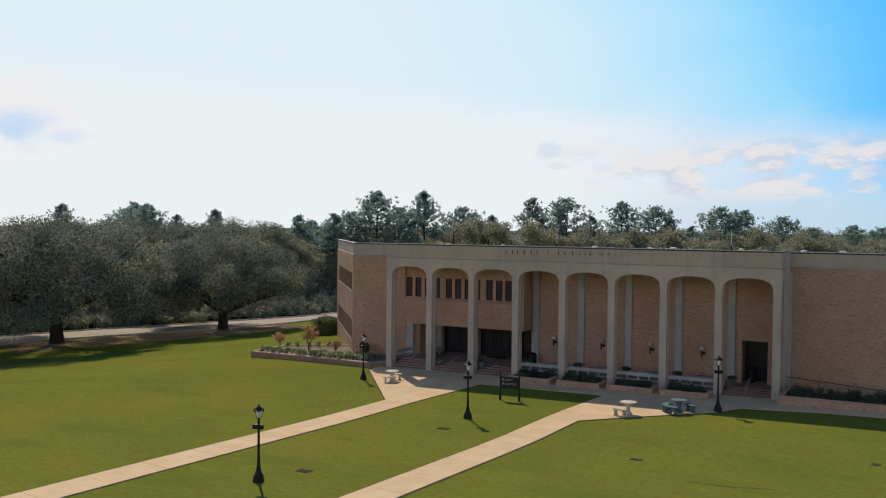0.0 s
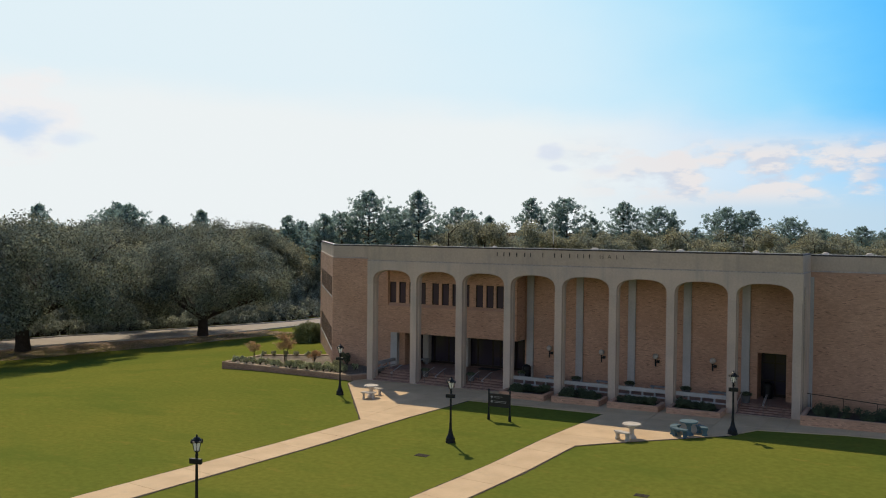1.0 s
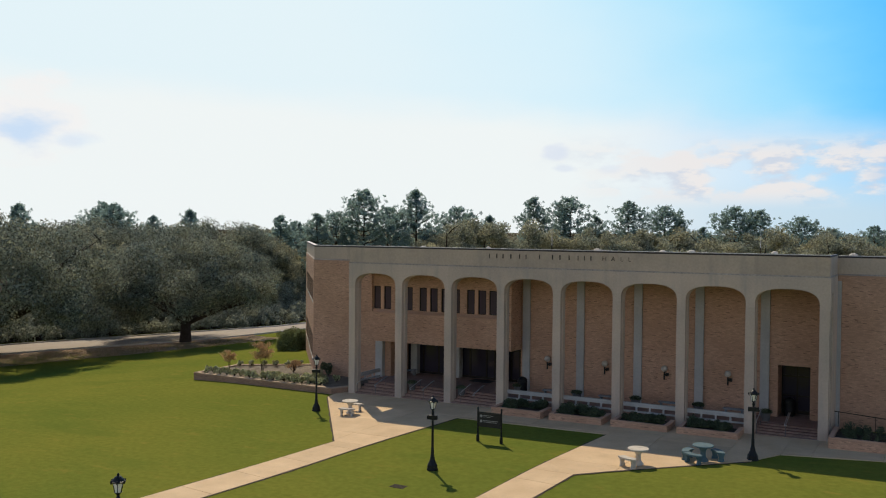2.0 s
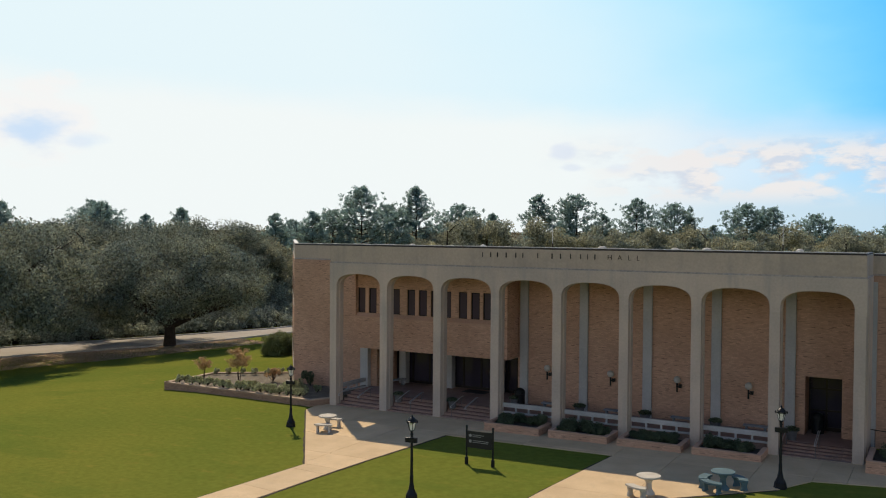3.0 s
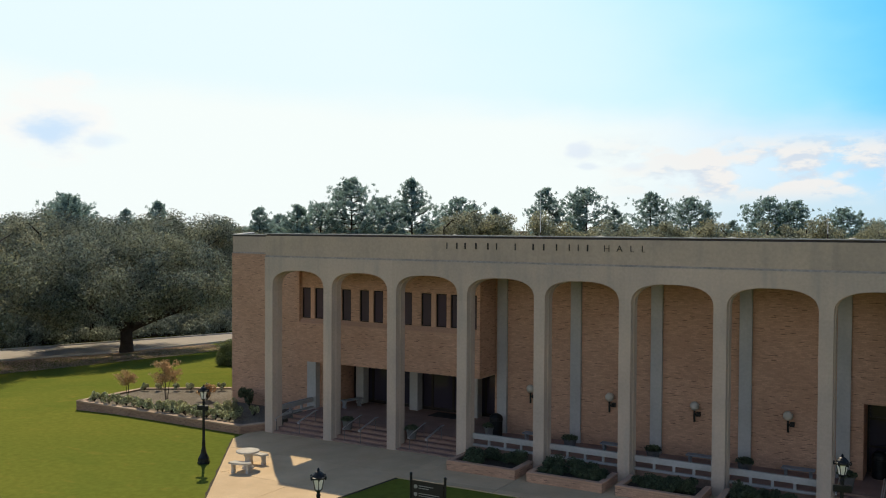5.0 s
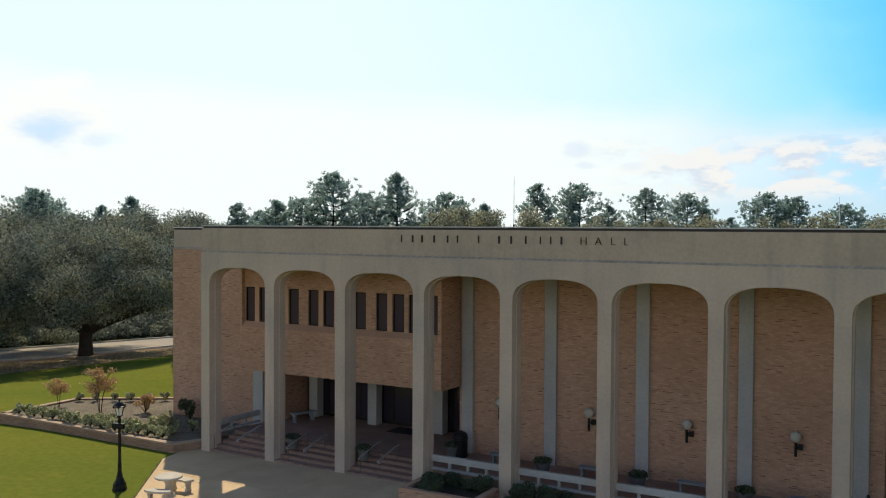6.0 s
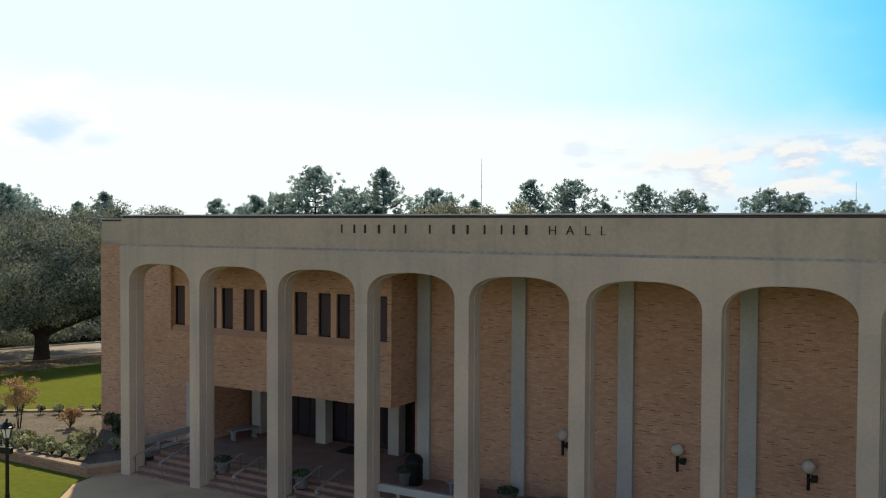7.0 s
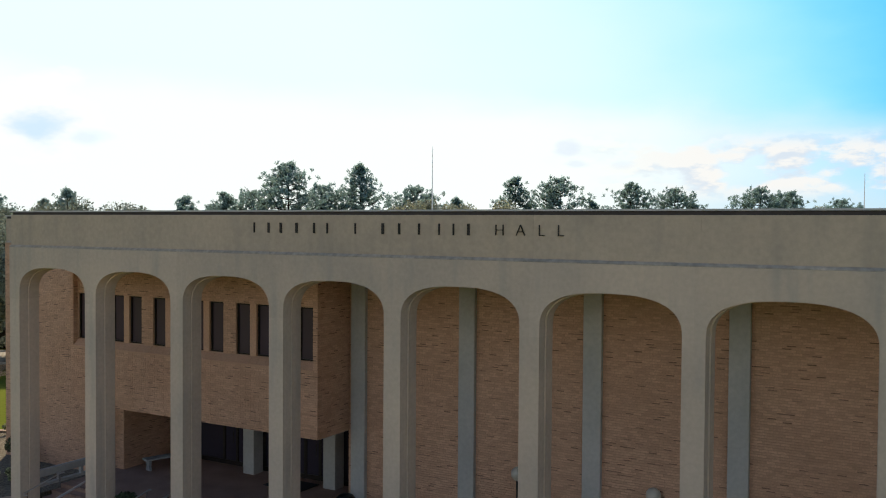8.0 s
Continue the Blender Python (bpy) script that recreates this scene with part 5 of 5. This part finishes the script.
# ---- trees ----
def oak_tree(loc, seed, blobs):
    """A live oak: short thick trunk, long arching limbs that fork into the crown, and a crown of small leaves."""
    t = thing("oak_tree", loc, label="broad dark live oak on the lawn by the road", category="tree", group="roadside oaks")
    rng = random.Random(seed)
    bm = bmesh.new()
    limb(bm, [Vector((0, 0, -0.5)), Vector((0.02, 0, 0.1)), Vector((0.05, 0.02, 0.7)), Vector((0.0, 0.05, 1.6)), Vector((0.04, 0, 2.5))], 0.98, 0.60, 11)
    for q in bm.verts:
        if 0.0 < q.co.z < 2.0:
            q.co.x, q.co.y = q.co.x * 0.82, q.co.y * 0.82
    part("trunk", bm, BARK, t, smooth=True)
    for k in range(9):
        bm = bmesh.new()
        a = 2 * math.pi * (k + rng.uniform(-0.25, 0.25)) / 9
        reach, rise = rng.uniform(5.5, 8.5), rng.uniform(2.6, 7.5)
        pts, turn = [], rng.uniform(-0.35, 0.35)
        for q in range(7):
            f = q / 6
            b = a + turn * f * f
            pts.append(Vector((reach * f * math.cos(b), reach * f * math.sin(b), 2.1 + rise * f ** 0.8 + rng.uniform(-0.15, 0.15) * (q > 0))))
        limb(bm, pts, 0.34, 0.10)
        for q in (2, 3, 4, 5):
            for side in (-1, 1):
                c = a + side * rng.uniform(0.5, 1.1)
                l2 = reach * rng.uniform(0.25, 0.5)
                p = pts[q]
                limb(bm, [p, p + Vector((l2 * 0.5 * math.cos(c), l2 * 0.5 * math.sin(c), 0.25 * l2)), p + Vector((l2 * math.cos(c), l2 * math.sin(c), l2 * rng.uniform(0.3, 0.8)))], 0.11, 0.03, 5)
        part("limb", bm, BARK, t, smooth=True)
    part("crown", leaf_cloud(98000, blobs, 0.112, seed, 0.0), LEAF_OAK, t)
    return t


def woods():
    oaks = []
    for seed in (11, 15):
        b = dome_blobs(seed, 250, 10.4, 10.4, 1.3, 12.2, 1.0, 2.1, 0.02)
        b = [c for c in b if not (math.hypot(c[0][0], c[0][1]) < 7.6 and c[0][2] < 6.4 - 0.40 * math.hypot(c[0][0], c[0][1]))]
        oaks.append(oak_tree((0, 0, 0), seed + 1, b))
    oaks[0].matrix_basis = pose(-40.5, 25.45, ground(-40.5, 25.45))
    oaks[1].matrix_basis = pose(-46.6, 5.6, ground(-46.6, 5.6), 0, 0, 130)
    oaks[1].scale = (1.14, 1.14, 1.13)
    oaks[0].scale = (0.98, 0.98, 0.96)
    # the oak at (-52, -12) is unseen, added to lengthen the shade band
    for k, (x, y, rz) in enumerate(((-70.0, 17.0, 250), (-61.0, 52.0, 20), (-52.0, -12.0, 200), (-69.0, 38.0, 70))):
        copy_thing(oaks[k % 2], pose(x, y, -2.0, 0, 0, rz))
    kinds = []
    for i, (h, w, n) in enumerate(((13.8, 5.2, 100), (12.6, 4.6, 90), (14.2, 4.4, 90))):
        b = dome_blobs(20 + i, n, w, w, 0.2, h - 0.3, 0.8, 1.7)
        kinds.append(tree("broadleaf_tree", (-60 - 9 * i, 30 + 3 * i, -2.0), 0, h, 0.3, b, 34000, 0.135, LEAF_WOOD, 30 + i, "broadleaf tree in the dense wood behind the road", "wood trees", limbs=12, shell=0.0))
    rng = random.Random(8)
    spots = []
    for off in (12.8, 18.0, 26.0, 35.0):
        line = [(-70, -50), (-66, -20), (-62.5, 0), (-58.5, 14), (-53.5, 28), (-48.5, 42), (-46, 60), (-40, 92)]
        for (a, b), (c, d) in zip(line, line[1:]):
            L_ = math.hypot(c - a, d - b)
            m = max(1, int(L_ / 6.0))
            for k in range(m):
                t = (k + rng.uniform(0.1, 0.9)) / m
                nx, ny = -(d - b) / L_, (c - a) / L_
                o = off - 0.8 + rng.uniform(-1, 2)
                spots.append((a + (c - a) * t + nx * o, b + (d - b) * t + ny * o))
    spots += [(-52.0, 55.0), (-51.0, 62.0), (-56.0, 51.0)]
    for x, y in spots:
        copy_thing(rng.choice(kinds), pose(x, y, -2.0, 0, 0, rng.uniform(0, 360)) @ Matrix.Scale(rng.uniform(0.78, 0.93), 4))
    # wood behind the building
    for i in range(44):
        f = i / 43
        x, y = -40 + 150 * f + rng.uniform(-3, 3), 78 + 30 * math.sin(f * 2.2) + rng.uniform(-8, 8)
        copy_thing(rng.choice(kinds), pose(x, y, -2.0, 0, 0, rng.uniform(0, 360)) @ Matrix.Scale(rng.uniform(0.95, 1.14), 4))
    # woods far off, to the horizon
    blobs = []
    for i in range(1300):
        f = rng.random()
        a = radians(-30 + 115 * f)
        d = rng.uniform(150, 330)
        r = rng.uniform(2.0, 4.0)
        blobs.append(((20 + d * math.sin(-a) * 1.0, -20 + d * math.cos(a), -2 + rng.uniform(1, 10.8) + (d - 150) * 0.008), r, r, r * 0.8))
    w = part("far_woods", leaf_cloud(230000, blobs, 0.30, 17), LEAF_WOOD, None)
    tagged(w, "distant dark woods closing the horizon", "woods", kind="stuff")
    line = [(-70, -60), (-61.8, -10), (-57.3, 3.5), (-53.3, 15.8), (-49.5, 25.0), (-44.9, 36.5), (-41.9, 44.0), (-40.3, 61), (-35.3, 92)]
    vs, fs = [], []
    for x, y in line:
        for k in range(6):
            xx = x - 2.2 - 22 * k
            vs.append((xx, y, ground(xx, y) + 0.05))
    for i in range(len(line) - 1):
        for k in range(5):
            fs.append((i * 6 + k, i * 6 + k + 1, (i + 1) * 6 + k + 1, (i + 1) * 6 + k))
    fl = part("forest_floor", (vs, fs), LITTER, None)
    tagged(fl, "brown leaf litter under the wood", "forest floor", kind="structure")
    # added dark sheet, so no sunlit grass shows through gaps in the far wood
    xs, ys = (-3400, -120, -60, -20, 40, 120, 3400), (64, 120, 220, 500, 3400)
    vs = [(x, y, ground(x, y) + 0.06) for y in ys for x in xs]
    fs = [(j * 7 + i, j * 7 + i + 1, j * 7 + i + 8, j * 7 + i + 7) for j in range(4) for i in range(6)]
    f2 = part("forest_floor", (vs, fs), LITTER, None)
    tagged(f2, "dark ground sheet added under the far wood in place of its shade", "forest floor", kind="structure")
    # undergrowth beneath the wood's edge
    blobs = []
    for i in range(900):
        f = rng.random()
        k = f * (len(line) - 2.001) + 1
        (x0, y0), (x1, y1) = line[int(k)], line[int(k) + 1]
        t = k - int(k)
        o = 0.9 + 9.0 * rng.random() ** 1.4
        r = rng.uniform(0.45, 0.8) + 0.07 * o
        blobs.append(((x0 + (x1 - x0) * t - o, y0 + (y1 - y0) * t + 0.3 * o, -2.0 + r * 0.5 + rng.uniform(0, 0.62) * o), r * rng.uniform(0.8, 1.3), r, r * rng.uniform(0.7, 1.2)))
    u = part("undergrowth", leaf_cloud(170000, blobs, 0.125, 91, 0.0), LEAF_UNDER, None)
    tagged(u, "dense dark undergrowth at the wood's edge", "undergrowth", kind="stuff")


woods()


def fallen_leaves():
    rng = np.random.RandomState(6)
    road = [(-57.3, 3.5), (-53.3, 15.8), (-49.5, 25.0), (-44.9, 36.5)]
    vs, fs = [], []
    for i in range(30000):
        k = rng.rand() * 2.999
        (x0, y0), (x1, y1) = road[int(k)], road[int(k) + 1]
        t, o = k - int(k), 7.4 + 8.5 * rng.rand() ** 1.9
        x, y, s_, a = x0 + (x1 - x0) * t + o * 0.93, y0 + (y1 - y0) * t - o * 0.36, 0.05 + 0.07 * rng.rand(), rng.rand() * 6.28
        c, d, z = s_ * math.cos(a), s_ * math.sin(a), ground(x, y) + 0.02
        n = len(vs)
        vs += [(x - c, y - d, z), (x + d * 0.6, y - c * 0.6, z + 0.02), (x + c, y + d, z + 0.01), (x - d * 0.6, y + c * 0.6, z + 0.02)]
        fs.append((n, n + 1, n + 2, n + 3))
    f = part("fallen_leaves", (vs, fs), FALLEN, None)
    tagged(f, "brown fallen leaves on the verge under the oaks", "fallen leaves", kind="stuff")


fallen_leaves()


def pine_tree(seed, h, w, bottom, peak, label):
    """A tall pine: bare lower trunk, up-swept branches, and separate tufts of needles with sky between them."""
    t = thing("pine_tree", (0, 0, -2.0), label=label, category="tree", group="pines")
    rng = random.Random(seed)
    bm = bmesh.new()
    lean = rng.uniform(-0.35, 0.35)
    stem = [Vector((lean * f * f + rng.uniform(-0.08, 0.08), rng.uniform(-0.1, 0.1), -0.4 + (h - 0.3) * f)) for f in (0, 0.2, 0.4, 0.6, 0.8, 1.0)]
    limb(bm, stem, 0.30, 0.04, 8)
    part("trunk", bm, BARK, t, smooth=True)
    bm = bmesh.new()
    tufts = []
    z = h * bottom
    while z < h - 0.5:
        f = (z / h - bottom) / (1 - bottom)
        env = 0.55 + 0.45 * f / peak if f < peak else max(0.16, 1 - ((f - peak) / (1 - peak)) ** 1.7)
        for k in range(rng.randint(7, 9)):
            if rng.random() < 0.12:
                continue
            a, reach = rng.uniform(0, 6.283), w * env * rng.uniform(0.5, 1.18)
            base = Vector((lean * (z / h) ** 2, 0, z))
            d = Vector((math.cos(a), math.sin(a), 0))
            mid = base + d * reach * 0.5 + Vector((0, 0, 0.10 * reach))
            tip = base + d * reach + Vector((0, 0, reach * rng.uniform(0.30, 0.55)))
            limb(bm, [base, mid, tip], 0.055, 0.018, 4)
            for q in range(max(3, int(reach * 2.0))):
                g = rng.uniform(0.38, 1.0) ** 0.8
                c = base.lerp(mid, g * 2) if g < 0.5 else mid.lerp(tip, g * 2 - 1)
                spread = 0.20 * reach * g + 0.28
                tufts.append(c + Vector((rng.uniform(-spread, spread), rng.uniform(-spread, spread), rng.uniform(-0.1, 0.55))))
        z += rng.uniform(0.42, 0.70)
    tufts += [Vector((lean + rng.uniform(-0.4, 0.4), rng.uniform(-0.4, 0.4), h - rng.uniform(0.1, 1.1))) for _ in range(7)]
    part("branchwork", bm, BARK, t, "", "stuff", True)
    # each tuft is a burst of thin needle blades, mostly pointing up and outwards
    nr = np.random.RandomState(seed)
    per = 32
    c = np.repeat(np.array([tuple(v) for v in tufts]), per, axis=0)
    c += nr.normal(size=c.shape) * 0.10
    d = nr.normal(size=(len(c), 3))
    d[:, 2] += 0.55
    d /= np.linalg.norm(d, axis=1)[:, None]
    a = np.cross(d, nr.normal(size=(len(c), 3)))
    a /= np.linalg.norm(a, axis=1)[:, None]
    ln = (0.15 + 0.23 * nr.rand(len(c)))[:, None]
    p = np.stack([c - a * 0.025, c + d * ln * 0.6 - a * 0.055, c + d * ln, c + d * ln * 0.6 + a * 0.055], 1).reshape(-1, 3)
    fs = np.arange(4 * len(c)).reshape(-1, 4)
    part("needles", ([tuple(v) for v in p.tolist()], [tuple(v) for v in fs.tolist()]), LEAF_PINE, t)
    return t


def pines():
    return [pine_tree(50 + i, h, w, bottom, peak, "tall blue-green pine standing over the wood")
            for i, (h, w, bottom, peak) in enumerate(((19.0, 4.9, 0.40, 0.40), (19.0, 3.8, 0.36, 0.34), (18.0, 5.2, 0.40, 0.48)))]


PINES = pines()


def plant_pines():
    spots = ((-46.0, 69.8, 16.7, 0), (-43.7, 82.4, 17.1, 1), (-45.3, 75.8, 14.1, 2), (-39.8, 90.2, 14.3, 2), (-37.0, 97.4, 13.1, 1), (-38.1, 119.7, 17.1, 1),
             (-33.4, 128.0, 17.2, 2), (-28.6, 130.4, 13.5, 1), (-24.1, 138.7, 16.8, 0), (-17.3, 142.4, 15.7, 2), (-14.4, 143.9, 13.2, 1))
    more = ((-11.0, 151.4, 11.6, 1), (-1.1, 134.1, 15.3, 2), (3.4, 136.6, 14.9, 0), (10.5, 140.4, 13.5, 2), (15.1, 154.3, 11.4, 2), (22.1, 169.5, 12.2, 0),
            (27.9, 172.6, 11.6, 2), (-49.6, 62.0, 12.8, 1), (-50.0, 67.5, 13.0, 2), (-101.0, 64.2, 13.6, 2), (-92.0, 68.5, 12.6, 1), (-88.0, 20.0, 13.6, 2), (-64.3, 75.3, 11.8, 0), (-74.0, 44.0, 13.9, 0), (-70.0, 56.0, 13.3, 1), (-78.0, 31.0, 13.6, 1), (-83.0, 50.0, 14.4, 0), (-60.0, 66.0, 12.6, 1), (-84.0, 8.0, 13.4, 0))
    heights = (19.0, 19.0, 18.0)
    rng = random.Random(4)
    used = set()
    for x, y, top, k in spots + more:
        s = (top + 2.0) / heights[k] * 1.04
        m = pose(x, y, -2.0, 0, 0, rng.uniform(0, 360))
        if k in used:
            ob = copy_thing(PINES[k], m)
        else:
            ob = PINES[k]
            ob.matrix_basis = m
            used.add(k)
        ob.scale = (s, s, s)


plant_pines()


def loose_bricks():
    """A stretch of the arcade's back wall brick by brick."""
    bm = bmesh.new()
    box(bm, -0.5, 0, -(BH - BJ) / 2, 0.5, 0.02, (BH - BJ) / 2)
    me = bpy.data.meshes.new("brick")
    bm.to_mesh(me)
    bm.free()
    me.materials.append(LOOSE_BRICK)
    for c, z, w in TAKEN[4]:
        ob = new("brick", me)
        ob.parent = REAR_WALL
        ob.matrix_basis = Matrix.Translation((c.x, c.y - 0.012, z)) @ Matrix.Diagonal((w, 1, 1, 1))


loose_bricks()
